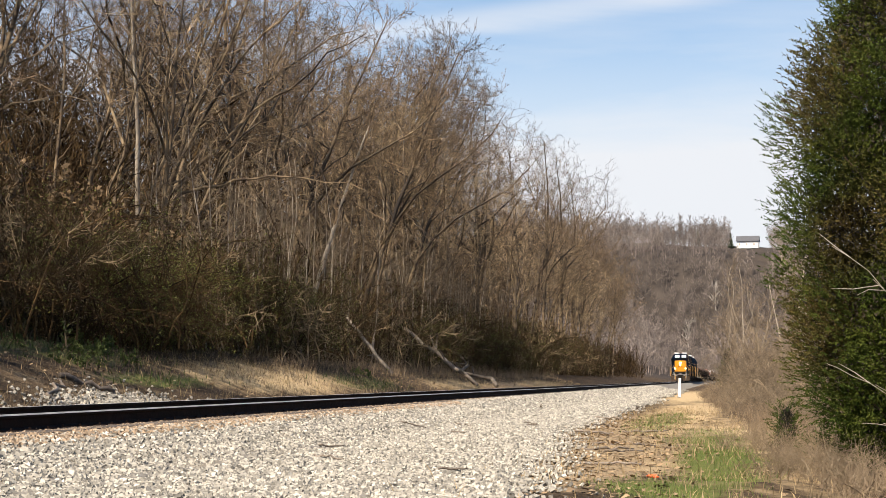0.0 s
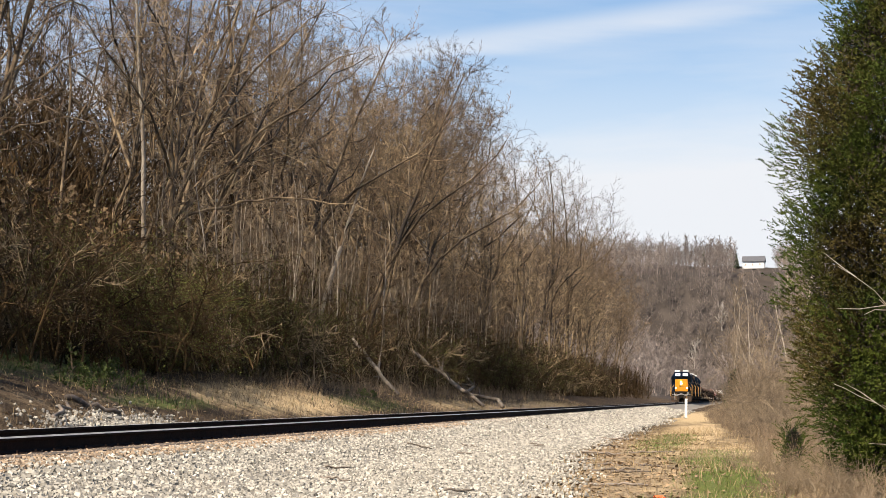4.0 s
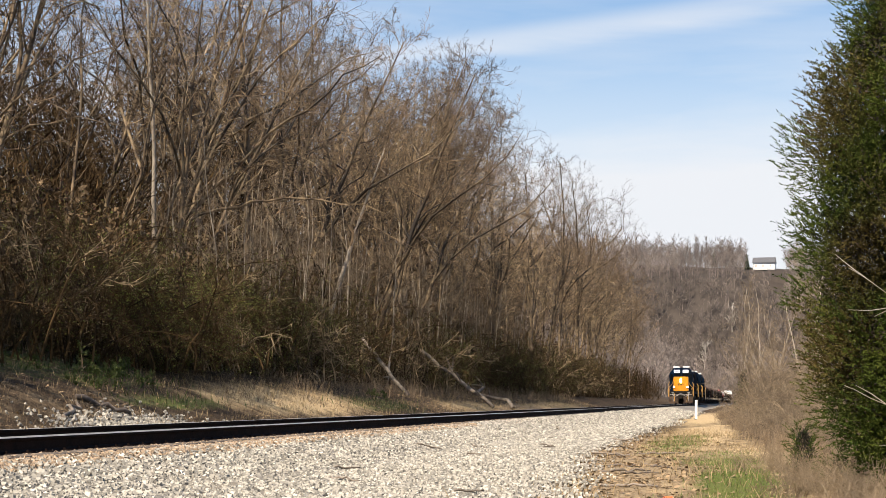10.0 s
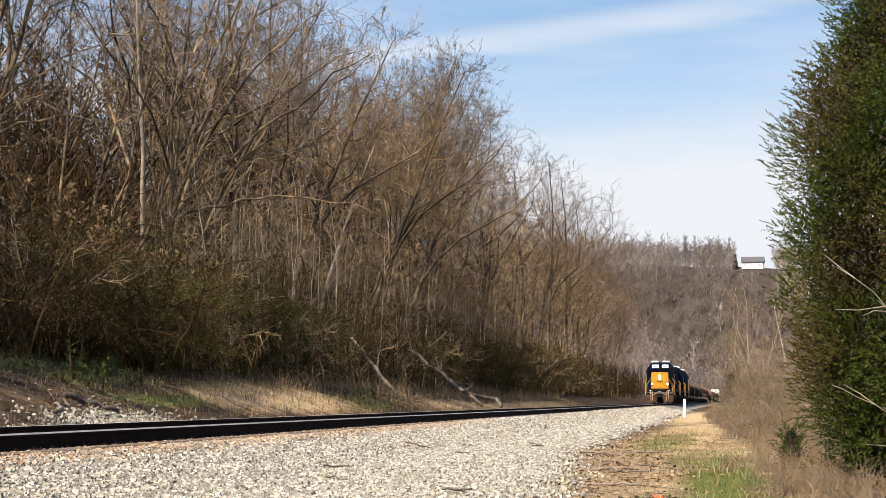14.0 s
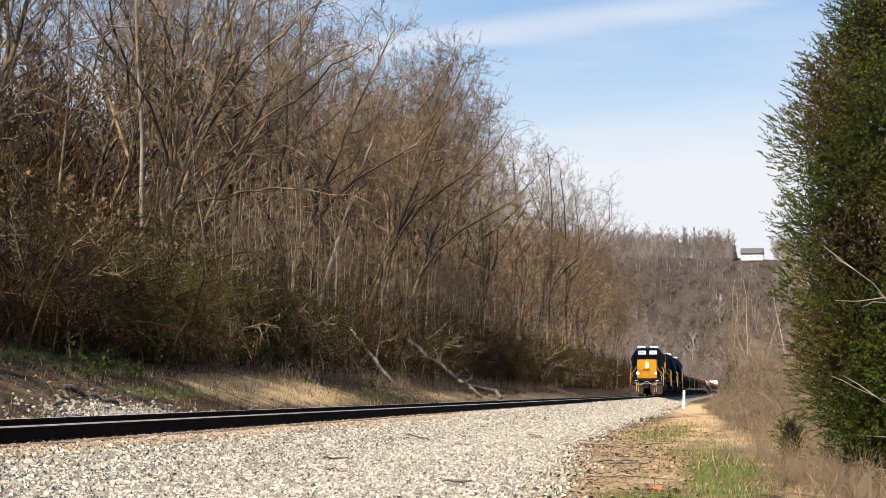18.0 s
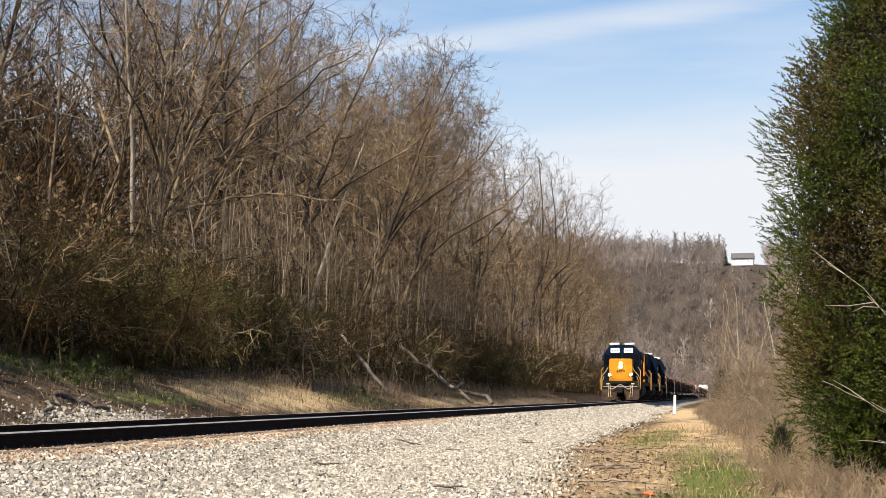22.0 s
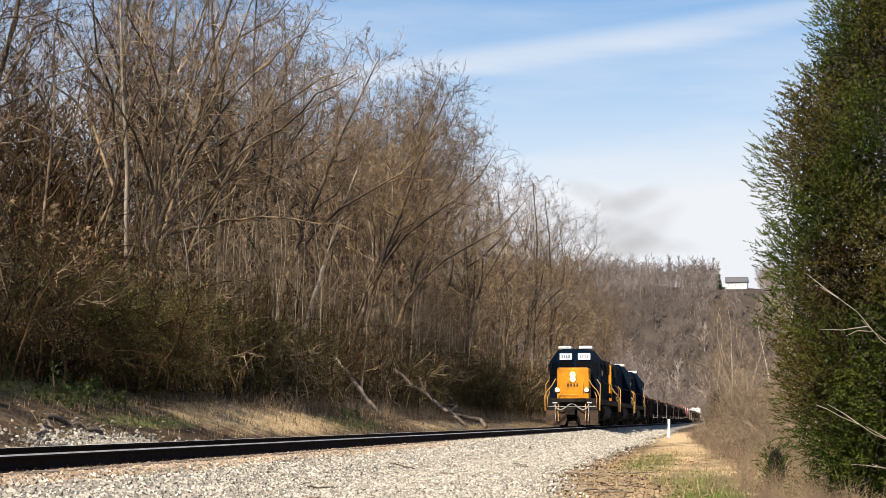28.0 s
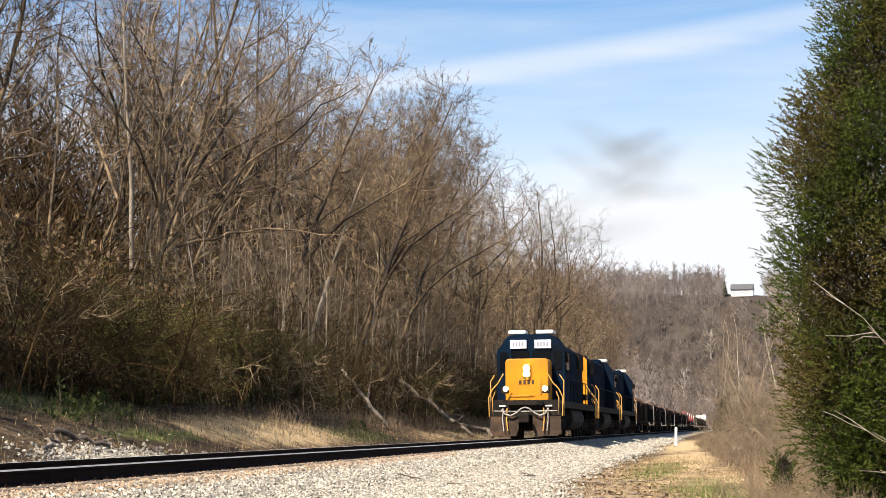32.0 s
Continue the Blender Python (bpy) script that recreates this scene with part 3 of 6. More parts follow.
gxs, gys = chosen(31, 52000, -17.5, -11.8, 30, 150, lambda x, y: straw_here(x, y) ** 1.5 * (0.5 + 0.5 * wave(x, y, 39, 3)) + 0.05)
blades("dry_grass", gxs, gys, 0.24, 0.006, 0.95, 32, M_STRAW, "short pale straw-coloured grass on the bank")
gxs, gys = chosen(33, 16000, -3.2, 1.4, 14, 70, lambda x, y: straw_here(x, y) * 0.5 * (x > edge_of_ballast(y)) + 0.04)
blades("dry_grass", gxs, gys, 0.16, 0.006, 0.9, 34, M_STRAW, "thin dry grass at the edge of the ballast")
gxs, gys = chosen(35, 80000, -3, 1.6, 14, 60, lambda x, y: np.clip(green_here(x, y) * 1.3 - 0.25, 0, 1))
blades("green_grass", gxs, gys, 0.075, 0.004, 0.9, 36, M_GRASS, "fresh green spring grass in short tufts")
gxs, gys = chosen(37, 9000, -20, -12, 28, 80, lambda x, y: np.clip(green_here(x, y) - 0.2, 0, 1))
blades("green_grass", gxs, gys, 0.22, 0.014, 0.9, 38, M_IVY, "green weeds on the cut bank")


gxs, gys = chosen(45, 22000, -16.5, -11.9, 26, 75, lambda x, y: np.clip(0.25 + 0.6 * wave(x, y, 46, 4), 0, 1))
blades("dead_weeds", gxs, gys, 0.18, 0.006, 1.3, 47, M_DEADWEED, "matted dead brown weeds on the bank", "weeds")


def flakes(name, x, y, size, seed, mat, label, category, lift=0.01):
    r = rng(seed)
    n = len(x)
    c = np.stack([x, y, land(x, y) + lift + 0.01 * r.random(n)], -1)
    quad = np.array([[-1, -0.5, 0], [0.1, -0.7, 0.2], [1, 0.4, 0.1], [-0.3, 0.7, 0.3]])[None] * (size * r.uniform(0.5, 1.2, n))[:, None, None]
    a, t = r.uniform(0, 6.28, n), r.normal(0, 0.35, n)
    ca, sa, ct, st = np.cos(a), np.sin(a), np.cos(t), np.sin(t)
    R = np.stack([ca, -sa * ct, sa * st, sa, ca * ct, -ca * st, 0 * a, st, ct], -1).reshape(n, 3, 3)
    v = np.einsum("nij,nkj->nki", R, quad) + c[:, None]
    return tagged(new(name, quick_mesh(name, v, np.arange(n * 4).reshape(n, 4), mat)), label, category, kind="stuff")


gxs, gys = chosen(41, 16000, -4.5, 1.5, 14, 60, lambda x, y: np.clip(dirt_here(x, y) + 0.12, 0, 1) * (x > edge_of_ballast(y) - 0.5))
flakes("fallen_leaves", gxs, gys, 0.042, 42, M_LITTER, "dry brown fallen leaves on bare earth", "leaves")
gxs, gys = chosen(43, 22000, -22, -11.8, 25, 150, lambda x, y: np.clip(0.8 - straw_here(x, y), 0.02, 1))
flakes("fallen_leaves", gxs, gys, 0.045, 44, M_LITTER, "brown leaf litter on the cut bank", "leaves", 0.02)


# ---------------------------------------------------------------- bare trees
def grow(seed, height, radius, levels, lean=(0.0, 0.0), first=0.25, spread=0.75, kids=(16, 6, 5, 4), thin=0.008, wiggle=0.12, length=0.5, pieces=(8, 5, 3, 2, 1)):
    """Limbs of a leafless tree as tapered pieces: starts, ends, radii, level."""
    r = rng(seed)
    out = []

    def limb(p, d, rad, size, level):
        steps = pieces[level] if level + 1 < levels else 1
        step = size / steps
        nodes = []
        for i in range(steps):
            k = 1 - (i + 1) / steps
            d = d + r.normal(size=3) * wiggle * (0.5 if level == 0 else 1.0) + np.array([0, 0, 0.05])
            d = d / np.linalg.norm(d)
            q = p + d * step
            r0 = rad * (1 - 0.85 * i / steps)
            r1 = rad * (1 - 0.85 * (i + 1) / steps)
            out.append((*p, *q, max(r0, thin), max(r1, thin * 0.8), level, float(level > 0 and i == steps - 1)))
            nodes.append((p, q, d, r1, (i + 1) / steps))
            p = q
        if level + 1 >= levels:
            return
        n = kids[level]
        for c in range(n):
            f = (first if level == 0 else 0.15) + (1 - (first if level == 0 else 0.15)) * (c + r.random()) / n
            a, b, dd, rr, _ = nodes[min(steps - 1, int(f * steps))]
            base = a + (b - a) * (f * steps - int(f * steps) if f < 1 else 1)
            side = np.cross(dd, r.normal(size=3))
            side /= np.linalg.norm(side) + 1e-9
            amount = spread * r.uniform(0.6, 1.25)
            nd = dd * math.cos(amount) + side * math.sin(amount)
            if level == 0:
                nd = nd + np.array([lean[0], lean[1], 0.15]) * 0.6
            nd /= np.linalg.norm(nd)
            fall = (1.05 - 0.65 * f) if level == 0 else (1.0 - 0.5 * f)
            limb(base, nd, max(rr * r.uniform(0.45, 0.7), thin), size * length * fall * r.uniform(0.7, 1.2), level + 1)

    d0 = np.array([lean[0], lean[1], 1.0])
    limb(np.zeros(3), d0 / np.linalg.norm(d0), radius, height, 0)
    return np.array(out)


def tubes(seg, sides):
    """Open tapered prisms round the pieces; the last piece of a branch runs to a point."""
    if seg.shape[1] < 10:
        seg = np.concatenate([seg, np.zeros((len(seg), 1))], 1)
    seg = seg[np.argsort(seg[:, 9], kind="stable")]
    tips = int((seg[:, 9] > 0.5).sum())
    a, b, r0, r1 = seg[:, 0:3], seg[:, 3:6], seg[:, 6], np.where(seg[:, 9] > 0.5, 0.001, seg[:, 7])
    d = b - a
    d = d / (np.linalg.norm(d, axis=1)[:, None] + 1e-9)
    ref = np.where(np.abs(d[:, 2:3]) > 0.9, np.array([[1.0, 0, 0]]), np.array([[0, 0, 1.0]]))
    u = np.cross(d, ref)
    u /= np.linalg.norm(u, axis=1)[:, None] + 1e-9
    w = np.cross(d, u)
    rings = []
    for p, rad in ((a, r0), (b, r1)):
        for k in range(sides):
            t = 2 * math.pi * k / sides
            rings.append(p + (u * math.cos(t) + w * math.sin(t)) * rad[:, None])
    v = np.stack(rings, 1)
    low = np.array([[k, (k + 1) % sides, sides + k] for k in range(sides)])
    high = np.array([[(k + 1) % sides, sides + (k + 1) % sides, sides + k] for k in range(sides)])
    first = (2 * sides) * np.arange(len(seg))[:, None, None]
    f = np.concatenate([(low[None] + first).reshape(-1, 3), (high[None] + first[:len(seg) - tips]).reshape(-1, 3)])
    return v.reshape(-1, 3), f


def bent_tube(pts, radii, sides):
    """One closed tapered tube through the points."""
    pts = np.asarray(pts, float)
    d = np.gradient(pts, axis=0)
    d /= np.linalg.norm(d, axis=1)[:, None]
    u = np.cross(d, np.array([0.31, 0.2, 0.93]))
    u /= np.linalg.norm(u, axis=1)[:, None]
    w = np.cross(d, u)
    t = 2 * math.pi * np.arange(sides) / sides
    rad = np.asarray(radii, float)[:, None, None]
    v = pts[:, None] + rad * (u[:, None] * np.cos(t)[None, :, None] + w[:, None] * np.sin(t)[None, :, None])
    n = len(pts)
    k = np.arange(sides)
    q = (k + 1) % sides
    f = [np.stack([i * sides + k, i * sides + q, (i + 1) * sides + q], -1) for i in range(n - 1)]
    f += [np.stack([i * sides + k, (i + 1) * sides + q, (i + 1) * sides + k], -1) for i in range(n - 1)]
    ends = np.concatenate([v.reshape(-1, 3), pts[:1], pts[-1:]])
    f.append(np.stack([q, k, np.full(sides, n * sides)], -1))
    f.append(np.stack([(n - 1) * sides + k, (n - 1) * sides + q, np.full(sides, n * sides + 1)], -1))
    return ends, np.concatenate(f)


def bare_tree(name, seg, label, category, group, bark, twig, split=2, sides=(6, 3)):
    ob = thing(name, label, category, group)
    low, high = seg[seg[:, 8] < split], seg[seg[:, 8] >= split]
    if split == 1:
        chain = bent_tube(np.concatenate([low[:, 0:3], low[-1:, 3:6]]), np.concatenate([low[:, 6], low[-1:, 7]]), sides[0])
        shared("trunk", quick_mesh("trunk", *chain, bark, smooth=True), ob)
    else:
        shared("trunk", quick_mesh("trunk", *tubes(low, sides[0]), bark, smooth=True), ob)
    if len(high):
        shared("crown", quick_mesh("crown", *tubes(high, sides[1]), twig), ob)
    return ob


def stand(ob, x, y, turn, sink=0.15):
    ob.matrix_basis = pose(x, y, float(land(x, y)) - sink, 0, 0, turn)
    return ob


def planted(kinds, places, seed, turn_range=180):
    """Put each kind down once, then copies of it."""
    r = rng(seed)
    used = set()
    for i, (x, y) in enumerate(places):
        k = i % len(kinds)
        turn = r.uniform(-turn_range, turn_range)
        if k not in used:
            used.add(k)
            stand(kinds[k], x, y, turn)
        else:
            copy_thing(kinds[k], pose(x, y, float(land(x, y)) - 0.15, 0, 0, turn))


def spread_limbs(r, out, nodes, size, level, levels, kids, thin, gnarl):
    """Crooked side branches along a limb, given as (start, end, direction, radius) pieces, and theirs in turn."""
    n = kids[level - 1]
    steps = len(nodes)
    for c in range(n):
        f = min(0.999, 0.18 + 0.82 * (c + r.random()) / n)
        a, b, dd, rr = nodes[int(f * steps)]
        base = a + (b - a) * (f * steps - int(f * steps))
        side = np.cross(dd, r.normal(size=3))
        side /= np.linalg.norm(side) + 1e-9
        turn = r.uniform(0.5, 1.1)
        d = dd * math.cos(turn) + side * math.sin(turn)
        length = size * r.uniform(0.34, 0.60) * (1.1 - 0.5 * f)
        crooked_limb(r, out, base, d, rr * r.uniform(0.4, 0.65), length, level + 1, levels, kids, thin, gnarl, 0.05)


def crooked_limb(r, out, p, d, rad, size, level, levels, kids, thin, gnarl, up):
    steps = (10, 6, 4, 2, 1)[level]
    if level + 1 >= levels:
        steps = min(steps, 2)
    nodes = []
    for i in range(steps):
        d = d + r.normal(size=3) * gnarl + np.array([0, 0, up])
        d = d / np.linalg.norm(d)
        q = p + d * (size / steps)
        least = thin * (1.0, 1.0, 0.9, 0.7, 0.55)[level]
        r0, r1 = max(rad * (1 - 0.75 * i / steps), least), max(rad * (1 - 0.75 * (i + 1) / steps), least * 0.8)
        out.append((*p, *q, r0, r1, level, float(i == steps - 1)))
        nodes.append((p, q, d, r1))
        p = q
    if level + 1 < levels:
        spread_limbs(r, out, nodes, size, level, levels, kids, thin, gnarl)


def forest_tree(seed, height, radius, lean=(0.0, 0.0), first=0.32, kids=(18, 8, 6, 3), reach=0.27, thin=0.009, gnarl=0.30, leaders=2, levels=5):
    """A leafless woodland tree: clear trunk, forked leaders, crooked limbs, a rounded crown of fine twigs."""
    r = rng(seed)
    out, nodes = [], []
    p, d = np.zeros(3), np.array([lean[0], lean[1], 1.0])
    d /= np.linalg.norm(d)
    steps = 12
    for i in range(steps):
        d = d + r.normal(size=3) * 0.055 + np.array([0, 0, 0.02])
        d /= np.linalg.norm(d)
        q = p + d * height / steps
        r0, r1 = radius * (1 - 0.82 * i / steps), radius * (1 - 0.82 * (i + 1) / steps)
        out.append((*p, *q, r0, r1, 0, 0.0))
        nodes.append((p, q, d, r1))
        p = q
    for c in range(kids[0]):
        f = min(0.999, first + (1 - first) * (c + r.random()) / kids[0])
        a, b, dd, rr = nodes[int(f * steps)]
        base = a + (b - a) * (f * steps - int(f * steps))
        az = 2.4 * c + r.uniform(-0.5, 0.5)
        out_way = np.array([math.cos(az), math.sin(az), 0.0])
        if leaders and 0.36 < f < 0.6:
            leaders -= 1
            turn, length, rad = r.uniform(0.28, 0.45), height * (1 - f) * r.uniform(0.8, 1.0), rr * 0.8
        else:
            turn = 1.15 - 0.6 * f + r.uniform(-0.2, 0.2)
            length = height * reach * float(np.interp(f, [first, 0.5, 0.72, 1.0], [0.55, 1.0, 0.85, 0.35])) * r.uniform(0.7, 1.2)
            rad = rr * r.uniform(0.34, 0.55)
        way = dd * math.cos(turn) + out_way * math.sin(turn)
        crooked_limb(r, out, base, way, max(rad, thin), length, 1, levels, kids[1:] and (kids[1], kids[2], kids[3]), thin, gnarl, 0.08)
    return np.array(out)


WOOD = "bare trees of the wooded bank"
tall = []
for i, (h, rad, lean) in enumerate([(18, 0.13, (0.12, -0.02)), (16, 0.11, (0.26, -0.05)), (20, 0.16, (0.04, 0.0)), (14.5, 0.10, (0.36, 0.06)),
                                    (19, 0.14, (0.08, 0.08)), (17, 0.12, (0.18, -0.1)), (15, 0.10, (0.02, 0.05)), (13.5, 0.09, (0.45, -0.1))]):
    seg = forest_tree(100 + i, h, rad, lean)
    tall.append(bare_tree("bare_tree", seg, "tall leafless grey-brown deciduous tree leaning towards the track", "tree", WOOD, M_BARK, M_SUNLIT_TWIG if i in (1, 3, 6) else M_LIT_BRANCH))
slim = []
for i, (h, rad, lean) in enumerate([(15, 0.075, (0.10, 0.0)), (17, 0.09, (0.02, 0.05)), (13, 0.065, (0.22, 0.0)), (18, 0.10, (0.05, -0.05)), (16, 0.085, (-0.05, 0.02))]):
    seg = forest_tree(130 + i, h, rad, lean, first=0.3, kids=(20, 8, 6, 0), reach=0.19, thin=0.012, leaders=1, levels=4)
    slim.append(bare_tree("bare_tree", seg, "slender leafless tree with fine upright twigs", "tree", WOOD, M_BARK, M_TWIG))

r = rng(50)
front = []
for y in np.arange(38, 300, 6.6):
    front.append((float(-18.8 - r.uniform(0, 4.5) - 0.004 * y), float(y + r.uniform(-2.5, 2.5))))
front = [(x - 2.5 if 104 < y < 190 else x - 3.0 if 41 < y < 55 else x, y) for x, y in front]
front += [(-20.0, 96.0), (-19.6, 101.5), (-21.5, 106.0), (-19.2, 90.0)]
planted([tall[k] for k in (1, 2, 0, 6, 3, 4, 5, 7)], front, 51, 25)
middle = []
for y in np.arange(44, 240, 5.0):
    for k in range(3):
        middle.append((float(-23 - 6 * k - r.uniform(0, 7)), float(y + r.uniform(-3, 3))))
planted(slim, middle, 52)
edge = []
for y in np.arange(98, 275, 5.2):
    edge.append((float(-17.0 - r.uniform(0, 3.6)), float(y + r.uniform(-2, 2))))
for i, (x, y) in enumerate(edge):
    copy_thing(tall[(6, 0, 5, 6)[i % 4]], pose(x, y, float(land(x, y)) - 0.15, 0, 0, float(r.uniform(-70, 70))))
for i in range(40):
    x, y = float(r.uniform(-34, -21.5)), float(r.uniform(68, 132))
    copy_thing(tall[(2, 4, 0)[i % 3]], pose(x, y, float(land(x, y)) - 0.15, 0, 0, float(r.uniform(-90, 90))))
# the tall crowns that stand out over the line
grand = []
for i, (h, rad, lean) in enumerate([(16.0, 0.15, (0.16, 0.0)), (19.0, 0.17, (0.09, 0.05)), (21.8, 0.19, (0.07, 0.0))]):
    seg = forest_tree(180 + i, h, rad, lean, first=0.28, reach=0.30, thin=0.011, leaders=3)
    grand.append(bare_tree("bare_tree", seg, "spreading leafless tree with a rounded crown of fine twigs", "tree", WOOD, M_BARK, M_LIT_BRANCH))
planted(grand, [(-18.2, 86.0), (-18.2, 130.0), (-17.2, 181.0), (-18.6, 97.0), (-17.9, 150.0), (-18.2, 206.0), (-20.4, 78.0), (-19.2, 116.0), (-17.6, 168.0)], 53, 15)
for x, y, turn in ((-20.6, 73.0, 40), (-21.8, 84.0, 100)):
    copy_thing(grand[1], pose(x, y, float(land(x, y)) - 0.15, 0, 0, turn))
# the wood carried on past the camera: unseen trees added to shade the bank
for i in range(64):
    x, y = (float(r.uniform(-29, -21.3)), float(r.uniform(16, 38))) if i < 48 else (float(r.uniform(-38, -24)), float(r.uniform(-12, 36)))
    copy_thing((slim[i % 5] if i % 4 else tall[(2, 4, 6)[i % 3]]), pose(x, y, float(land(x, y)) - 0.15, 0, 0, float(r.uniform(-180, 180))))
# pale trunks, with sunlight also put into the bark colour
snag = []
for i in range(3):
    seg = forest_tree(150 + i, (11.0, 12.0, 17.0)[i], (0.15, 0.15, 0.11)[i], (0.05, 0.0), first=0.5, kids=(12, 6, 5, 0), reach=0.2, thin=0.011, levels=4)
    snag.append(bare_tree("bare_tree", seg, "pale-barked leafless tree in the brush, sunlight in its colour", "tree", WOOD, M_PALE_BARK, M_LIT_BRANCH, split=1))
stand(snag[0], -18.6, 77.7, 10)
stand(snag[1], -19.0, 102.0, -40)
stand(snag[2], -20.9, 62.0, 0)


def leaning_tree(x, y, seed, limbs, label):
    """Several stems from one root, bowing out over the track; each is (start, end, bow, radius)."""
    r = rng(seed)
    out = []
    for a, b, bow, rad in limbs:
        a, b = np.array(a, float), np.array(b, float)
        steps, nodes, jog = 11, [], np.zeros(3)
        p = a
        for i in range(steps):
            f = (i + 1) / steps
            jog = jog * 0.7 + r.normal(size=3) * 0.10
            q = a + (b - a) * f + np.array([-0.25 * bow, 0, bow]) * math.sin(math.pi * f) + jog
            d = (q - p) / np.linalg.norm(q - p)
            r0, r1 = rad * (1 - 0.8 * i / steps), rad * (1 - 0.8 * f)
            out.append((*p, *q, r0, r1, 0, 0.0))
            nodes.append((p, q, d, r1))
            p = q
        spread_limbs(r, out, nodes, 0.55 * float(np.linalg.norm(b - a)), 1, 4, (11, 6, 4), 0.009, 0.26)
    return stand(bare_tree("leaning_tree", np.array(out), label, "tree", "", M_BARK, M_LIT_BRANCH), x, y, 0)


leaning_tree(-21.4, 60.5, 170, [((0, 0, 0), (5.8, 0, 14.0), 0.3, 0.10), ((-0.5, 0.4, 0), (5.0, 0.6, 14.8), 0.4, 0.09), ((1.9, 0, 4.6), (9.2, -0.3, 10.2), 0.3, 0.075),
                               ((2.2, -0.2, 4.6), (9.1, -0.8, 4.9), 0.7, 0.065), ((1.9, 0.3, 5.0), (7.2, 0.5, 12.0), 0.9, 0.075), ((-1.2, -0.3, 0), (2.6, -0.5, 13.0), 0.5, 0.07)],
             "dark leafless tree with long limbs leaning out over the track")
leaning_tree(-21.6, 44.0, 171, [((0, 0, 0), (4.2, -0.8, 10.5), 0.5, 0.07), ((0.8, -0.3, 3.0), (6.5, -1.4, 7.2), 0.8, 0.05), ((0.4, 0, 2.2), (5.6, 0.4, 5.4), 1.0, 0.045)],
             "pale-twigged leafless tree leaning from the bank")


# ---------------------------------------------------------------- undergrowth of the bank
def shrub_seg(seed, height, stems, spread, thin=0.011, wiggle=0.24, twigs=9):
    r = rng(seed)
    segs = []
    for k in range(stems):
        a = r.uniform(0, 6.28)
        s = grow(seed * 97 + k, height * r.uniform(0.55, 1.1), 0.025, 3, (math.cos(a) * spread * r.random(), math.sin(a) * spread * r.random()),
                 first=0.12, kids=(twigs, 5), thin=thin, spread=0.55, wiggle=wiggle, length=0.4, pieces=(4, 2, 1))
        off = np.array([r.normal(0, 0.7), r.normal(0, 0.7), 0])
        s[:, 0:3] += off
        s[:, 3:6] += off
        segs.append(s)
    return np.concatenate(segs)


def leaf_quads(seg, n, size, seed):
    r = rng(seed)
    pick = seg[r.integers(0, len(seg), n)]
    c = pick[:, 0:3] + (pick[:, 3:6] - pick[:, 0:3]) * r.random((n, 1)) + r.normal(0, 0.03, (n, 3))
    quad = np.array([[-1, 0, 0], [0, -0.5, 0.1], [1, 0, 0], [0, 0.5, 0.1]])[None] * (size * r.uniform(0.5, 1.2, n))[:, None, None]
    v = np.einsum("nij,nkj->nki", random_turns(r, n), quad) + c[:, None]
    return v.reshape(-1, 3), np.arange(n * 4).reshape(n, 4)


def shrub(name, seg, label, twig, leaf=None, leaves=0, size=0.03, seed=0, group="", category="shrub"):
    ob = thing(name, label, category, group)
    tagged(shared("main_stem", quick_mesh("main_stem", *tubes(seg[seg[:, 8] < 1], 4), M_BARK if twig is M_LIT_BRANCH else twig), ob), kind="stuff")
    tagged(shared("crown", quick_mesh("crown", *tubes(seg[seg[:, 8] >= 1], 3), twig), ob), kind="stuff")
    if leaves:
        shared("foliage", quick_mesh("foliage", *leaf_quads(seg, leaves, size, seed), leaf), ob)
    return ob


M_WITHERED = material("withered_leaf", (0.17, 0.11, 0.055), (0.09, 0.06, 0.032), scale=1.0, bump=0, translucent=0.2, island=True, vary=0.4)
BRUSH = "brushwood under the trees"


def tangle_seg(seed, height, stems, spread, thin=0.008):
    """Arching canes and crooked twigs of wild brush: stems, side twigs, sprigs."""
    r = rng(seed)
    p = np.stack([r.normal(0, spread, stems), r.normal(0, spread, stems), np.zeros(stems)], -1)
    a = r.uniform(0, 6.28, stems)
    d = np.stack([np.cos(a), np.sin(a), 0 * a], -1) * r.uniform(0.05, 0.55, stems)[:, None] + np.array([0, 0, 1.0])
    size = height * r.uniform(0.45, 1.15, stems)
    rows = []

    def piece(p, q, r0, r1, level, tip):
        n = len(p)
        rows.append(np.concatenate([p, q, np.full((n, 1), r0), np.full((n, 1), r1), np.full((n, 1), float(level)), np.full((n, 1), float(tip))], 1))

    steps = 8
    for i in range(steps):
        d = d + r.normal(size=d.shape) * 0.20 - np.array([0, 0, 0.035 * i])
        d /= np.linalg.norm(d, axis=1)[:, None]
        q = p + d * (size / steps)[:, None]
        w = 0.020 * (1 - i / steps) + thin
        piece(p, q, w, w * 0.9, 0, i == steps - 1)
        for k in range(4 if i else 1):
            b = p + (q - p) * r.random((stems, 1))
            e = d * 0.6 + r.normal(size=d.shape) * 0.75
            e /= np.linalg.norm(e, axis=1)[:, None]
            ln = r.uniform(0.3, 1.0, (stems, 1)) * (0.4 + 0.12 * height)
            m = b + e * ln * 0.5
            e2 = e + r.normal(size=d.shape) * 0.35
            c = m + e2 * ln * 0.5
            piece(b, m, thin, thin, 1, False)
            piece(m, c, thin, thin * 0.8, 1, True)
            for h in range(2):
                g = b + (c - b) * r.uniform(0.25, 0.95, (stems, 1))
                piece(g, g + (e + r.normal(size=d.shape) * 0.8) * ln * 0.33, thin * 0.8, thin * 0.7, 2, True)
        p = q
    return np.concatenate(rows)


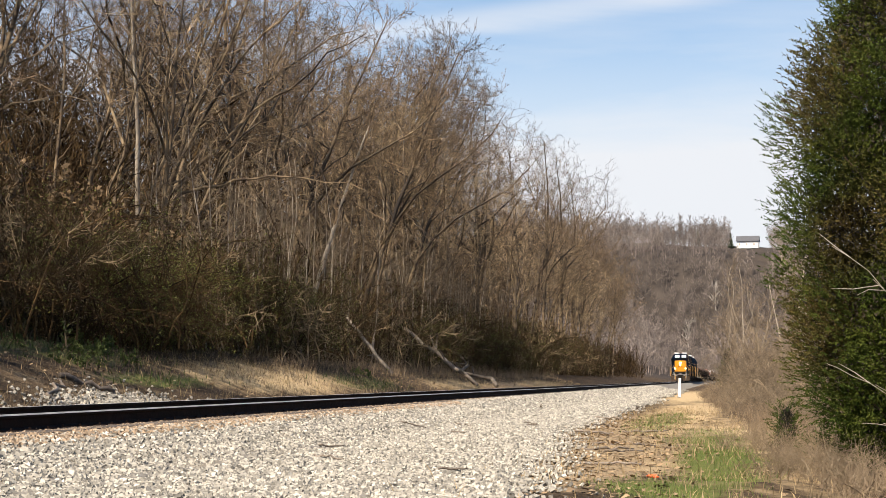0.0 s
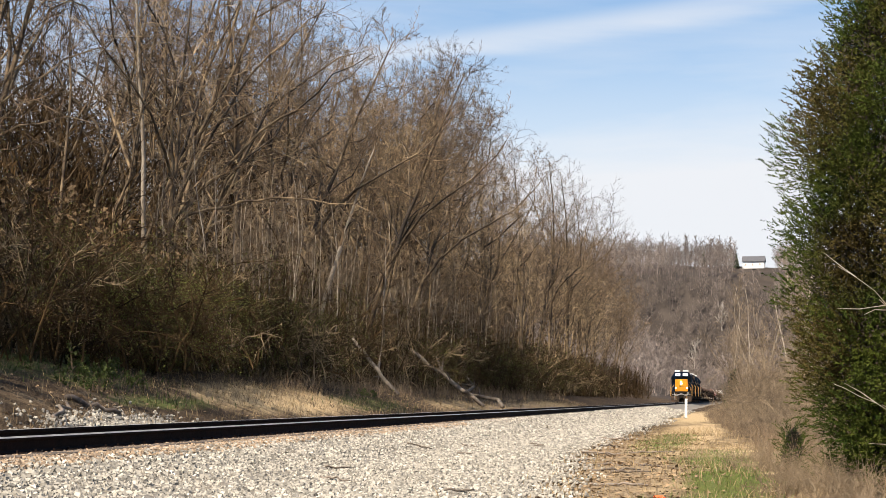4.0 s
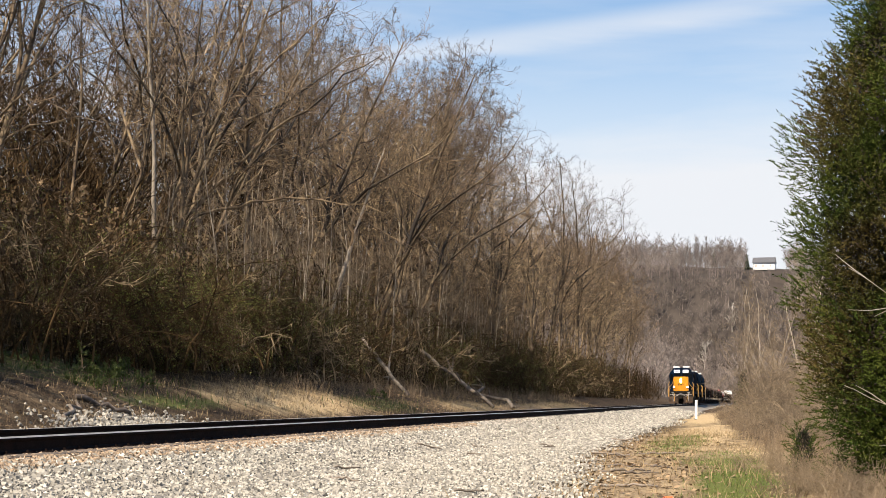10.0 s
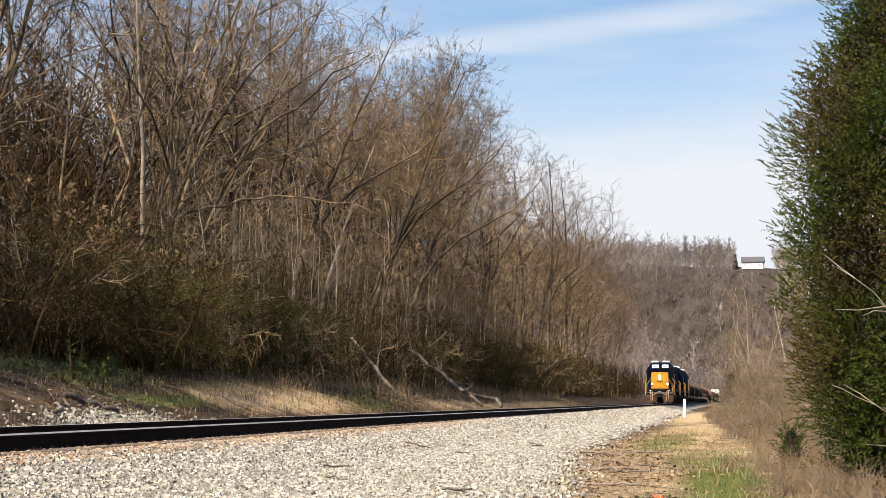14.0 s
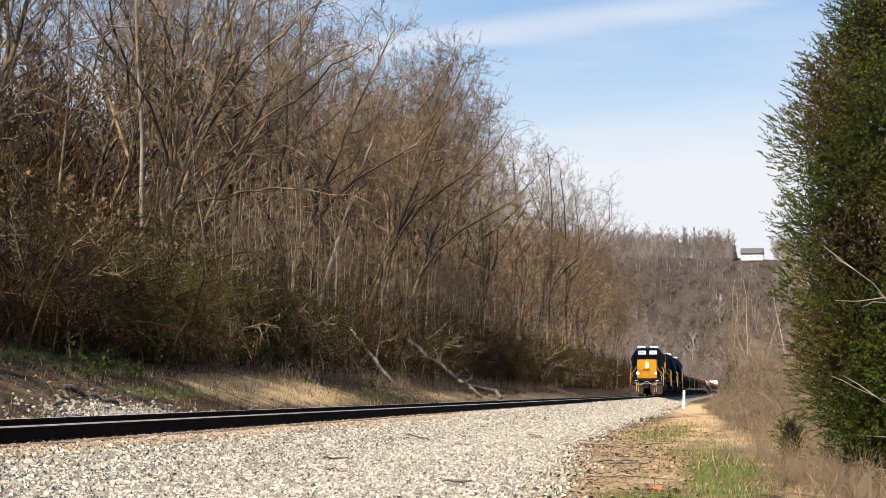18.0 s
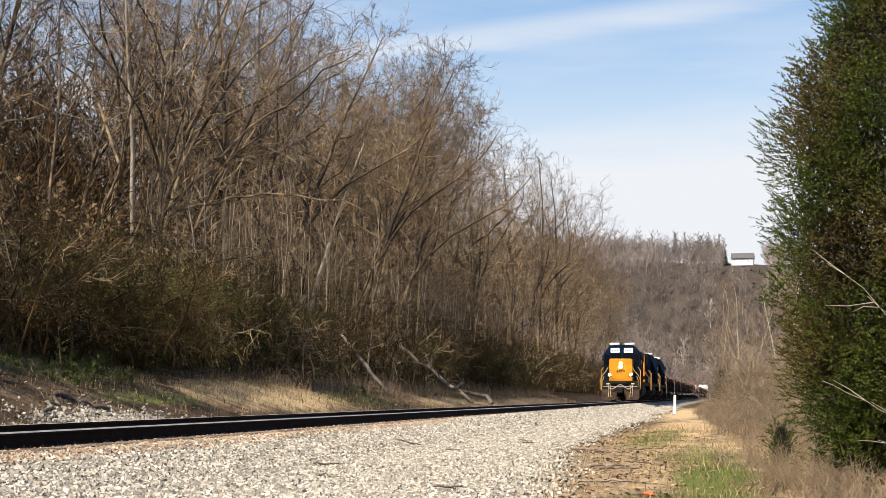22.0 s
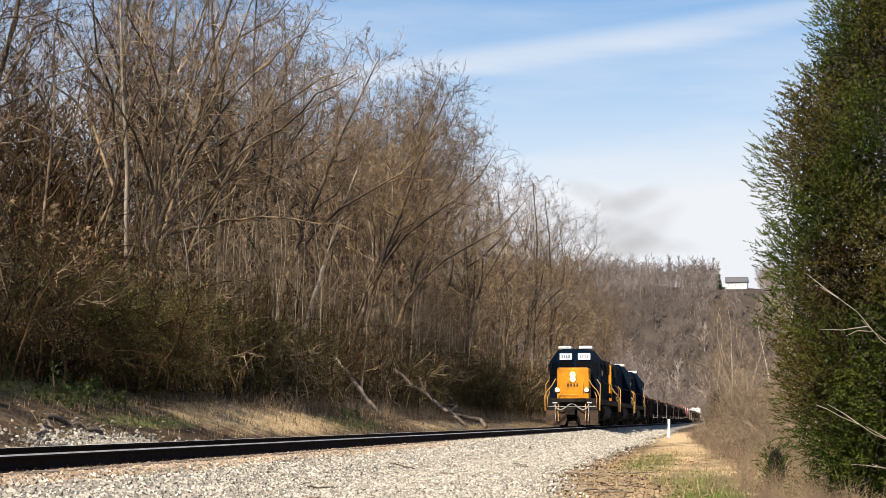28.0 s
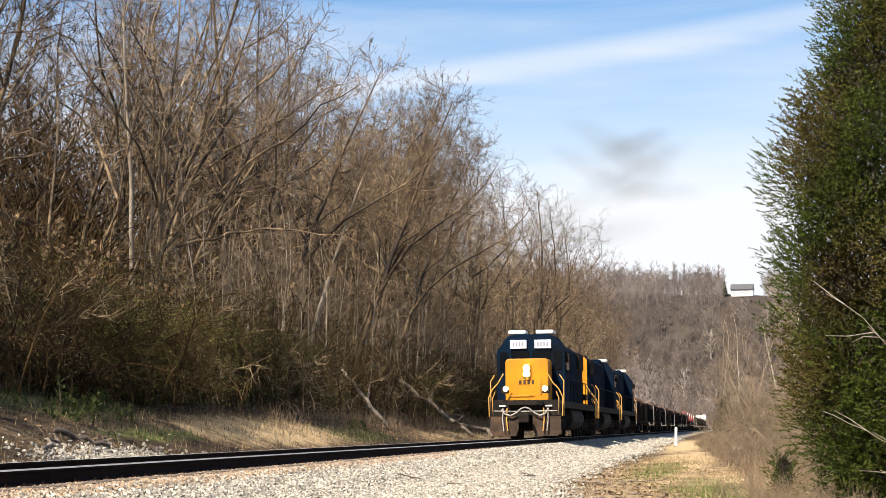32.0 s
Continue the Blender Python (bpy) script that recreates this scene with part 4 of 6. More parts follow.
M_OLIVE = material("olive_leaf", (0.125, 0.135, 0.024), (0.062, 0.066, 0.013), scale=0.7, bump=0, translucent=0.15, island=True, vary=0.4)
tangles = []
for i, (h, n, mat, leaf, leaves, size, label) in enumerate((
        (3.6, 24, M_TWIG, M_WITHERED, 700, 0.035, "tangled brown brushwood with a few withered leaves"),
        (4.8, 22, M_SUNLIT_TWIG, M_OLIVE, 1200, 0.03, "tangled tan brushwood with small olive-green buds"),
        (4.2, 26, M_TWIG, M_OLIVE, 4200, 0.032, "thicket hazed over with small olive-green leaves"),
        (5.6, 18, M_TWIG, M_OLIVE, 2600, 0.03, "tall arching brushwood with opening green buds"),
        (3.0, 28, M_TWIG, M_WITHERED, 900, 0.035, "low dark tangle of briars and dead canes"))):
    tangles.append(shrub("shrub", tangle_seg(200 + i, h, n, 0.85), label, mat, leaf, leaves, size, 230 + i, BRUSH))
r = rng(60)
spots = []
for y in np.arange(26, 235, 2.3):
    for k in range(3):
        spots.append((float(-16.7 - 2.0 * k - r.uniform(0, 1.8)), float(y + r.uniform(-1.2, 1.2))))
planted(tangles, spots, 61)
# slender stems standing in the brush, paled to make sunlit streaks
poles = []
for i in range(3):
    seg = forest_tree(190 + i, 6.0 + 1.2 * i, 0.035, (0.08 * i, 0.0), first=0.35, kids=(14, 6, 4, 0), reach=0.16, thin=0.008, leaders=1, levels=4)
    poles.append(bare_tree("sapling", seg, "slender leafless sapling in the brushwood, paled as if sunlit", "tree", BRUSH, M_PALE_BARK, M_PALE_TWIG, split=1))
planted(poles, [(float(-16.9 - r.uniform(0, 2.4)), float(r.uniform(54, 135))) for k in range(84)], 65)
# greener thicket round the foot of the leaning tree
hazy = shrub("shrub", tangle_seg(206, 4.6, 24, 1.0), "thicket thick with fresh olive-green leaves", M_TWIG, M_OLIVE, 9000, 0.030, 236, BRUSH)
green_spots = [(float(-17.0 - r.uniform(0, 3.4)), float(r.uniform(46, 74))) for k in range(22)]
green_spots += [(float(-16.9 - r.uniform(0, 2.4)), float(r.uniform(92, 190))) for k in range(30)]
planted([hazy], green_spots, 68)


def fine_blades(seg):
    """Far twigs, each one tapered sliver."""
    a, b = seg[:, 0:3], seg[:, 3:6]
    u = np.cross(b - a, rng(9).normal(size=a.shape))
    u = u / (np.linalg.norm(u, axis=1)[:, None] + 1e-9) * seg[:, 6:7]
    return np.stack([a - u, a + u, b], 1).reshape(-1, 3), np.arange(len(seg) * 3).reshape(-1, 3)


def many_trees(name, seg, xs, ys, label, mat, seed, sides=3, scale=(0.8, 1.2), category="woods", leaves=0, sliver=False):
    """A wood or thicket too dense to count: one mesh of many small bare trees, or of their leaves."""
    r = rng(seed)
    v, f = fine_blades(seg) if sliver else tubes(seg, sides)
    if leaves:
        v, f = leaf_quads(seg, leaves, 0.13, seed)
        f = np.concatenate([f[:, [0, 1, 2]], f[:, [0, 2, 3]]])
    n = len(xs)
    a, s = r.uniform(0, 6.28, n), r.uniform(*scale, n)
    ca, sa = np.cos(a) * s, np.sin(a) * s
    V = np.empty((n, len(v), 3), np.float32)
    V[:, :, 0] = v[None, :, 0] * ca[:, None] - v[None, :, 1] * sa[:, None] + xs[:, None]
    V[:, :, 1] = v[None, :, 0] * sa[:, None] + v[None, :, 1] * ca[:, None] + ys[:, None]
    V[:, :, 2] = v[None, :, 2] * s[:, None] + (land(xs, ys) - 0.3)[:, None]
    F = (f[None] + len(v) * np.arange(n)[:, None, None]).reshape(-1, 3)
    return tagged(new(name, quick_mesh(name, V.reshape(-1, 3), F, mat)), label, category, kind="stuff")


# the rest of the wood, up the slope and further along
for k in range(3):
    seg = grow(350 + k, 15 + k, 0.10, 3, (0.03, 0), first=0.15, kids=(26, 11), thin=0.04, spread=0.7, length=0.38, wiggle=0.16, pieces=(4, 2, 1))
    r = rng(360 + k)
    n = 190
    xs, ys = r.uniform(-75, -34, n), r.uniform(64, 270, n)
    many_trees("hillside_wood", seg, xs, ys, "dense leafless woods climbing the slope behind the bank", M_TWIG, 370 + k, scale=(0.75, 1.1), sliver=True)
seg = shrub_seg(380, 5.0, 4, 0.6, thin=0.022)
r = rng(381)
xs, ys = r.uniform(-38, -17.5, 210), r.uniform(0, 280, 210)
many_trees("hillside_brush", seg, xs, ys, "dense brown brushwood under the trees", M_TWIG, 382, scale=(0.7, 1.2))
xs, ys = r.uniform(-54, -23, 620), 34 + 220 * r.random(620) ** 1.2
many_trees("hillside_brush", shrub_seg(386, 6.0, 5, 0.7, thin=0.03), xs, ys, "dense brown saplings and brush on the slope", M_TWIG, 387, scale=(0.8, 1.5), sliver=True)
# brushwood out of view, added to throw shade on the bank
xs, ys = r.uniform(-31, -21.8, 80), r.uniform(16, 38, 80)
many_trees("hillside_brush", seg, xs, ys, "unseen tall brushwood shading the bank", M_TWIG, 388, scale=(1.4, 2.3))
xs, ys = r.uniform(-26, -19.5, 46), r.uniform(16, 33, 46)
many_trees("hillside_brush", seg, xs, ys, "unseen brown brushwood shading the bank", M_TWIG, 384, scale=(0.8, 1.3))
xs, ys = r.uniform(-21, -15.5, 50), r.uniform(235, 330, 50)
many_trees("hillside_brush", seg, xs, ys, "dense brown brushwood further along the line", M_TWIG, 383, scale=(0.7, 1.2))

# extra leaves deep in the brush, added to keep skylight out
xs, ys = -17.8 - 5.0 * r.random(190) ** 1.3, 22 + 225 * r.random(190) ** 1.2
many_trees("withered_leaves", seg, xs, ys, "withered brown leaves added to darken the brushwood", M_WITHERED, 385, scale=(0.6, 1.1), category="leaves", leaves=330)

# ---------------------------------------------------------------- brush and saplings on the other side
SIDE = "dry brush beside the line"


def brush_line(y):
    return np.interp(y, [0, 20, 35, 46, 70, 120, 250], [2.8, 2.2, 1.5, 1.0, 0.15, -1.4, -2.6])


r = rng(62)
for row, (height, count, wig) in enumerate(((0.85, 14, 0.2), (2.3, 11, 0.2), (3.9, 9, 0.22))):
    kinds = []
    for i in range(3):
        seg = tangle_seg(240 + 5 * row + i, height * (0.85 + 0.2 * i), count, 0.5, thin=0.0042 + 0.0006 * row)
        kinds.append(shrub(("dry_stalks", "dry_brush", "sapling_brush")[row], seg, ("low dry tan stalks and weeds", "dry tan leafless brush", "tall tan leafless saplings and brush")[row], M_PALE_TWIG, group=SIDE))
    spots = []
    for y in np.arange(40 + 4 * row, 132, 2.0):
        for k in range(2 if row == 0 else 1):
            spots.append((float(brush_line(y)) + 0.2 + row * 1.55 + 0.8 * k + float(r.uniform(0, 1.3)), float(y + r.uniform(-1.3, 1.3))))
    planted(kinds, spots, 63 + row)
    seg = shrub_seg(255 + row, height * 1.15, 8, 0.6, thin=0.013, wiggle=wig, twigs=7)
    ys = r.uniform(128, 360, 46)
    xs = brush_line(ys) + 0.3 + row * 2.0 + r.uniform(0, 2.6 + 2.0 * row, 46)
    many_trees("side_thicket", seg, xs, ys, "tan leafless thicket beside the line further off", M_PALE_TWIG, 251 + row, scale=(0.8, 1.3), category="thicket")
pale = []
for i, h in enumerate((9.5, 12.0)):
    seg = grow(260 + i, h, 0.09, 4, (0.05, 0), first=0.15, kids=(13, 7, 4), thin=0.011, spread=0.75, length=0.46, wiggle=0.2)
    pale.append(bare_tree("sapling", seg, "pale leafless sapling among dry brush", "tree", SIDE, M_PALE_BARK, M_PALE_TWIG, split=1))
spots = [(3.2, 75), (4.5, 92), (3.9, 126), (2.0, 150), (0.9, 185), (-0.5, 235), (6.5, 110), (1.2, 165), (1.9, 172), (0.3, 170), (1.6, 152), (-0.4, 178)]
planted(pale, spots, 64)
for i in range(18):
    x, y = float(r.uniform(0.4, 2.8)), float(r.uniform(86, 132))
    copy_thing(kinds[i % 3], pose(x - 0.012 * (y - 86), y, float(land(x, y)) - 0.1, 0, 0, float(r.uniform(-180, 180))))
M_WHITE_BARK = material("white_bark", (0.432, 0.396, 0.348), (0.300, 0.264, 0.222), scale=1.0, bump=0)
seg = grow(270, 12, 0.30, 3, (0.0, 0), first=0.12, kids=(13, 5), thin=0.075, spread=0.85, length=0.62, wiggle=0.12)
syc = bare_tree("pale_bare_tree", seg, "white-barked leafless tree standing at the foot of the hill", "tree", "", M_WHITE_BARK, M_WHITE_BARK)
at_y = next(y for y in np.arange(400, 900, 2.0) if float(land(-0.0244 * y, y)) > 0.38 + 0.0165 * y)
stand(syc, -0.0244 * at_y, at_y, 0)
at_y = next(y for y in np.arange(400, 900, 2.0) if float(land(-0.0092 * y, y)) > 0.38 + 0.036 * y)
copy_thing(syc, pose(-0.0092 * at_y, at_y, float(land(-0.0092 * at_y, at_y)) - 0.2, 0, 0, 80))

gxs, gys = chosen(71, 44000, -3.4, 6.0, 42, 130, lambda x, y: np.clip((x - brush_line(y) + 0.95 + 0.5 * wave(x, y, 72, 5)) * 0.8, 0, 1), 1.4)
blades("dry_weeds", gxs, gys, 0.5, 0.005, 0.8, 73, M_WEED, "tall dry tan weeds beside the line", "weeds")
gxs, gys = chosen(74, 9000, -16.8, -14.2, 30, 150, lambda x, y: np.clip(0.5 + wave(x, y, 75, 6), 0, 1) * (y > 58))
blades("dry_weeds", gxs, gys, 0.7, 0.007, 0.8, 76, M_WEED, "dry brown weeds along the top of the bank", "weeds")
gxs, gys = chosen(77, 14000, -0.6, 4.0, 22, 43, lambda x, y: np.clip((x - brush_line(y) + 0.95 + 0.5 * wave(x, y, 72, 5)) * 0.8, 0, 1) * ((y > 29) | (x < 1.1)))
blades("dry_weeds", gxs, gys, 0.20, 0.004, 0.9, 78, M_WEED, "low dry tan weeds beside the cedar", "weeds")
leafy = []
for i in range(2):
    seg = shrub_seg(280 + i, 0.5, 9, 1.2, thin=0.005, wiggle=0.2, twigs=6)
    leafy.append(shrub("weed_clump", seg, "low clump of fresh green weeds on the bank", M_LIT_BRANCH, M_IVY, 900, 0.04, 285 + i, "green weeds on the bank", "weeds"))
planted(leafy, [(-14.6, 38.6), (-15.2, 40.0), (-15.8, 41.6), (-16.3, 43.4), (-14.9, 42.6), (-16.4, 39.6), (-14.4, 69.5)], 287)


# ---------------------------------------------------------------- red cedar
CEDAR_RISE = [0.03, 0.09, 0.13, 0.17, 0.26, 0.33, 0.41, 0.53, 0.63, 0.80, 1.0]
CEDAR_REACH = [0.50, 0.64, 0.78, 0.88, 0.98, 1.02, 1.02, 0.95, 0.69, 0.40, 0.05]


def sprays(base, way, size, sprig, seed):
    """Scale-leaved sprays: each a short stalk of small pointed sprigs, as triangles."""
    r = rng(seed)
    n = len(base)
    made = []
    for j in range(sprig):
        f = (j + 0.5) / sprig
        c = base + way * (size * f)[:, None]
        e = way * 0.8 + r.normal(size=(n, 3)) * 0.55 + np.array([0, 0, 0.1])
        e /= np.linalg.norm(e, axis=1)[:, None]
        ln = (0.024 + 0.13 * size * (1.1 - 0.7 * f)) * r.uniform(0.7, 1.2, n)
        g = np.cross(e, r.normal(size=(n, 3)))
        g /= np.linalg.norm(g, axis=1)[:, None] + 1e-9
        wd = (ln * 0.22)[:, None]
        made.append(np.stack([c - g * wd, c + g * wd, c + e * ln[:, None]], 1))
    return np.concatenate(made)


def cedar(x, y, height, width, seed, lobes=215, each=290, label="dense dark green eastern red cedar with ragged branch tips"):
    r = rng(seed)
    ob = thing("cedar_tree", label, "tree")
    ob.matrix_basis = pose(x, y, float(land(x, y)) - 0.2)
    limbs = [np.array([[0, 0, 0, 0, 0, height * 0.5, 0.016 * height, 0.01 * height, 0], [0, 0, height * 0.5, 0, 0, height, 0.01 * height, 0.006, 0]])]
    base, way, size = [], [], []
    for k in range(lobes):
        f = (k + r.random()) / lobes
        z = height * (0.05 + 0.93 * f ** 1.15)
        a = 2.4 * k + r.uniform(-0.6, 0.6)
        outward = np.array([math.cos(a), math.sin(a), 0])
        across = np.array([-math.sin(a), math.cos(a), 0])
        reach = width * float(np.interp(z / height, CEDAR_RISE, CEDAR_REACH)) * r.uniform(0.72, 1.08)
        big = min(0.72, 0.18 + 0.27 * reach) * r.uniform(0.75, 1.2)
        centre = outward * max(0.05, reach - big * 0.75) + np.array([0, 0, z])
        # the bough that carries the lobe
        start = np.array([0, 0, max(0.1, z - 0.45 * reach)])
        mid = (start + centre) / 2 - np.array([0, 0, 0.06 * reach])
        limbs.append(np.array([[*start, *mid, 0.03, 0.022, 1], [*mid, *centre, 0.022, 0.010, 1]]))
        n = max(20, int(each * (big / 0.55) ** 1.6))
        d = r.normal(size=(n, 3))
        d /= np.linalg.norm(d, axis=1)[:, None]
        rad = big * r.uniform(0.12, 1.0, n) ** 0.5
        off = outward * (d[:, :1] * 0.95) + across * (d[:, 1:2] * 0.95) + np.array([0, 0, 1.0]) * (d[:, 2:] * 0.85)
        w = off * 0.7 + outward * 0.35 + np.array([0, 0, 0.45]) + r.normal(size=(n, 3)) * 0.25
        base.append(centre + off * rad[:, None])
        way.append(w / np.linalg.norm(w, axis=1)[:, None])
        size.append(r.uniform(0.09, 0.20, n))
        # feathery plumes beyond the lobe
        m = 5
        w = outward * r.uniform(0.3, 1.0, (m, 1)) + across * r.normal(0, 0.45, (m, 1)) + np.array([0, 0, 1.0]) * r.uniform(0.2, 0.9, (m, 1))
        w /= np.linalg.norm(w, axis=1)[:, None]
        base.append(centre + w * big * 0.75)
        way.append(w)
        size.append(r.uniform(0.22, 0.42, m) * min(1.0, big / 0.4))
    shared("trunk", quick_mesh("trunk", *tubes(np.concatenate(limbs), 5), M_BARK, smooth=True), ob)
    v = sprays(np.concatenate(base), np.concatenate(way), np.concatenate(size), 12, seed + 1)
    shared("crown", quick_mesh("crown", v.reshape(-1, 3), np.arange(len(v) * 3).reshape(-1, 3), M_CEDAR), ob)
    # near-black sprays round the trunk, the crown's inner shade put into their colour
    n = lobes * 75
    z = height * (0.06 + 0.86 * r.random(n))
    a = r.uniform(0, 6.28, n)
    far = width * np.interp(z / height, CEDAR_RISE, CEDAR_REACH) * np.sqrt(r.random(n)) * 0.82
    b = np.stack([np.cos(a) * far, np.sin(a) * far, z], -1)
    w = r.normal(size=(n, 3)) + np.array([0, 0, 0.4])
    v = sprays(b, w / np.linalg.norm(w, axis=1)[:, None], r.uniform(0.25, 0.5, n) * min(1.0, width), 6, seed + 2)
    shared("inner_foliage", quick_mesh("inner_foliage", v.reshape(-1, 3), np.arange(len(v) * 3).reshape(-1, 3), M_CEDAR_SHADE), ob)
    return ob


cedar(2.66, 24.0, 10.5, 2.12, 300)
for i, (x, y, h, w, n) in enumerate(((0.86, 31.0, 1.0, 0.26, 9), (1.22, 26.5, 0.6, 0.2, 6), (-0.55, 150.0, 3.9, 0.75, 30))):
    cedar(x, y, h, w, 301 + i, n, 90, "young green cedar in the dry brush")
# dry stalks and a low tangle in front of the cedar
M_PALE_TAN = material("dry_stalk", (0.252, 0.189, 0.119), (0.154, 0.108, 0.066), scale=0.9, bump=0, vary=0.3)
fore = []
for i in range(2):
    seg = tangle_seg(290 + i, 0.40 + 0.15 * i, 14, 0.3, thin=0.0028)
    fore.append(shrub("dry_stalks", seg, "low dry tan stalks in front of the cedar", M_PALE_TAN, group=SIDE))
planted(fore, [(0.75, 24.0), (1.05, 22.6), (1.5, 21.6), (1.15, 25.5), (0.7, 28.0), (1.75, 22.8), (1.35, 24.2), (0.85, 33.0), (0.45, 36.0), (1.95, 20.8), (0.35, 30.5)], 292)
gxs, gys = chosen(293, 6000, 0.2, 1.45, 19, 40, lambda x, y: np.clip((x - 0.35 - 0.035 * (32 - y)) * 1.6 + 0.5 * wave(x, y, 294, 2), 0, 1))
blades("dry_weeds", gxs, gys, 0.17, 0.0035, 0.9, 295, M_WEED, "tall dry tan grass in front of the cedar", "weeds")


# ---------------------------------------------------------------- the far hill
M_FARWOOD = material("far_bare_wood", (0.215, 0.174, 0.150), (0.115, 0.092, 0.079), scale=0.02, bump=0, island=True, vary=0.5)
for k in range(3):
    seg = grow(310 + k, 13, 0.16, 3, (0, 0), first=0.22, kids=(17, 8), thin=0.085, spread=0.95, length=0.36, pieces=(3, 1, 1), wiggle=0.22)
    r = rng(320 + k)
    n = 1500
    ys = 390 + 640 * r.random(n) ** 0.6
    xs = -0.14 * ys + (0.14 + 0.06) * ys * r.random(n)
    keep = ((np.abs(xs - TRACK_X) > 11) | (ys > 700)) & ~((ys > 880) & (xs > -2) & (xs < 20))
    many_trees("far_woods", seg, xs[keep], ys[keep], "leafless grey-brown woods on the far hillside", M_FARWOOD, 330 + k, scale=(0.5 + 0.1 * k, 0.95 + 0.2 * k), sliver=True)

seg = grow(315, 15, 0.20, 3, (0, 0), first=0.3, kids=(20, 10), thin=0.085, spread=0.8, length=0.34, pieces=(4, 2, 1), wiggle=0.2)
many_trees("far_woods", seg, np.array([-27.0, -24.5, -23.0, -13.5, -10.0, -42.0, -3.5]), np.array([978.0, 982, 986, 984, 980, 975, 990]),
           "taller bare trees along the hilltop", M_FARWOOD, 334, scale=(0.8, 1.15))
M_FARGREEN = material("far_evergreen", (0.035, 0.05, 0.025), (0.05, 0.06, 0.03), scale=0.5, bump=0)


def evergreen(x, y, h, seed):
    r = rng(seed)
    ob = thing("evergreen_tree", "small dark evergreen tree on the hilltop", "tree", "evergreens by the house")
    shared("trunk", quick_mesh("trunk", *tubes(np.array([[0, 0, 0, 0, 0, h, 0.2, 0.04, 0]]), 6), M_BARK), ob)
    n = 500
    f = r.random(n)
    a = r.uniform(0, 6.28, n)
    rad = (1 - f) * h * 0.24 * r.uniform(0.4, 1.1, n)
    c = np.stack([np.cos(a) * rad, np.sin(a) * rad, 0.6 + f * (h - 0.5)], -1)
    quad = np.array([[-1, 0, 0], [0, -0.6, 0.1], [1, 0, 0], [0, 0.6, 0.1]])[None] * r.uniform(0.3, 0.7, n)[:, None, None]
    v = np.einsum("nij,nkj->nki", random_turns(r, n), quad) + c[:, None]
    shared("crown", quick_mesh("crown", v, np.arange(n * 4).reshape(n, 4), M_FARGREEN), ob)
    return stand(ob, x, y, 0)


HOUSE_Y = 985.0
M_PALE_PANE = material("pale_window_pane", (0.42, 0.36, 0.30), (0.34, 0.30, 0.26), scale=1, rough=0.3, bump=0)
evergreen(-18.0 + 0, HOUSE_Y - 3, 9, 341)
evergreen(-1.0, HOUSE_Y - 4, 8, 342)


def house(x, y):
    ob = thing("house", "white-sided house with a dark grey roof on the hilltop", "house")
    ob.matrix_basis = pose(x, y, float(land(x, y)) - 0.5, 0, 0, -4)
    w, d, h = 11.5, 8.0, 4.0
    bm = bmesh.new()
    extrude(bm, [(-d / 2, 0), (d / 2, 0), (d / 2, h), (0, h + 2.6), (-d / 2, h)], -w / 2, w / 2, axis="x")
    wall = part("wall", bm, M_SIDING, ob)
    bm = bmesh.new()
    for s in (-1, 1):
        extrude(bm, [(0, h + 2.62), (0, h + 2.9), (s * (d / 2 + 0.5), h - 0.05), (s * (d / 2 + 0.5), h - 0.3)], -w / 2 - 0.4, w / 2 + 0.4, axis="x")
    part("roof", bm, M_SHINGLE, ob)
    for z in (1.5,):
        for k in (-4.2, -0.5, 3.4):
            win = part("window", box(bmesh.new(), k - 0.55, k + 0.55, -d / 2 - 0.05, -d / 2 + 0.05, z, z + 1.3), M_WHITE, ob)
            part("pane", box(bmesh.new(), k - 0.45, k + 0.45, -d / 2 - 0.08, -d / 2 - 0.05, z + 0.1, z + 1.2), M_PALE_PANE, win)
    return ob


house(8.4, HOUSE_Y)


# ---------------------------------------------------------------- the train
def wheel_mesh(rad):
    bm = bmesh.new()
    for s in (-1, 1):
        x = s * GAUGE / 2
        rod(bm, (x - 0.065, 0, 0), (x + 0.065, 0, 0), rad, seg=20)
        rod(bm, (x - s * 0.075, 0, 0), (x - s * 0.05, 0, 0), rad + 0.028, seg=20)
        rod(bm, (x + s * 0.06, 0, 0), (x + s * 0.085, 0, 0), rad * 0.35, seg=10)
    rod(bm, (-0.9, 0, 0), (0.9, 0, 0), 0.085, seg=8)
    for k in range(3):
        a = k * math.pi / 3
        box_at = (math.cos(a) * rad * 0.62, math.sin(a) * rad * 0.62)
        for s in (-1, 1):
            rod(bm, (s * (GAUGE / 2 + 0.05), box_at[0], box_at[1]), (s * (GAUGE / 2 + 0.074), box_at[0], box_at[1]), 0.07, seg=6)
    me = bpy.data.meshes.new("wheelset")
    bmesh.ops.recalc_face_normals(bm, faces=bm.faces)
    bm.to_mesh(me)
    bm.free()
    me.materials.append(M_FRAME)
    return me


BIG_WHEEL, SMALL_WHEEL = wheel_mesh(0.508), wheel_mesh(0.42)
TURNING = []          # (wheelset, radius, centre in its vehicle, sense)


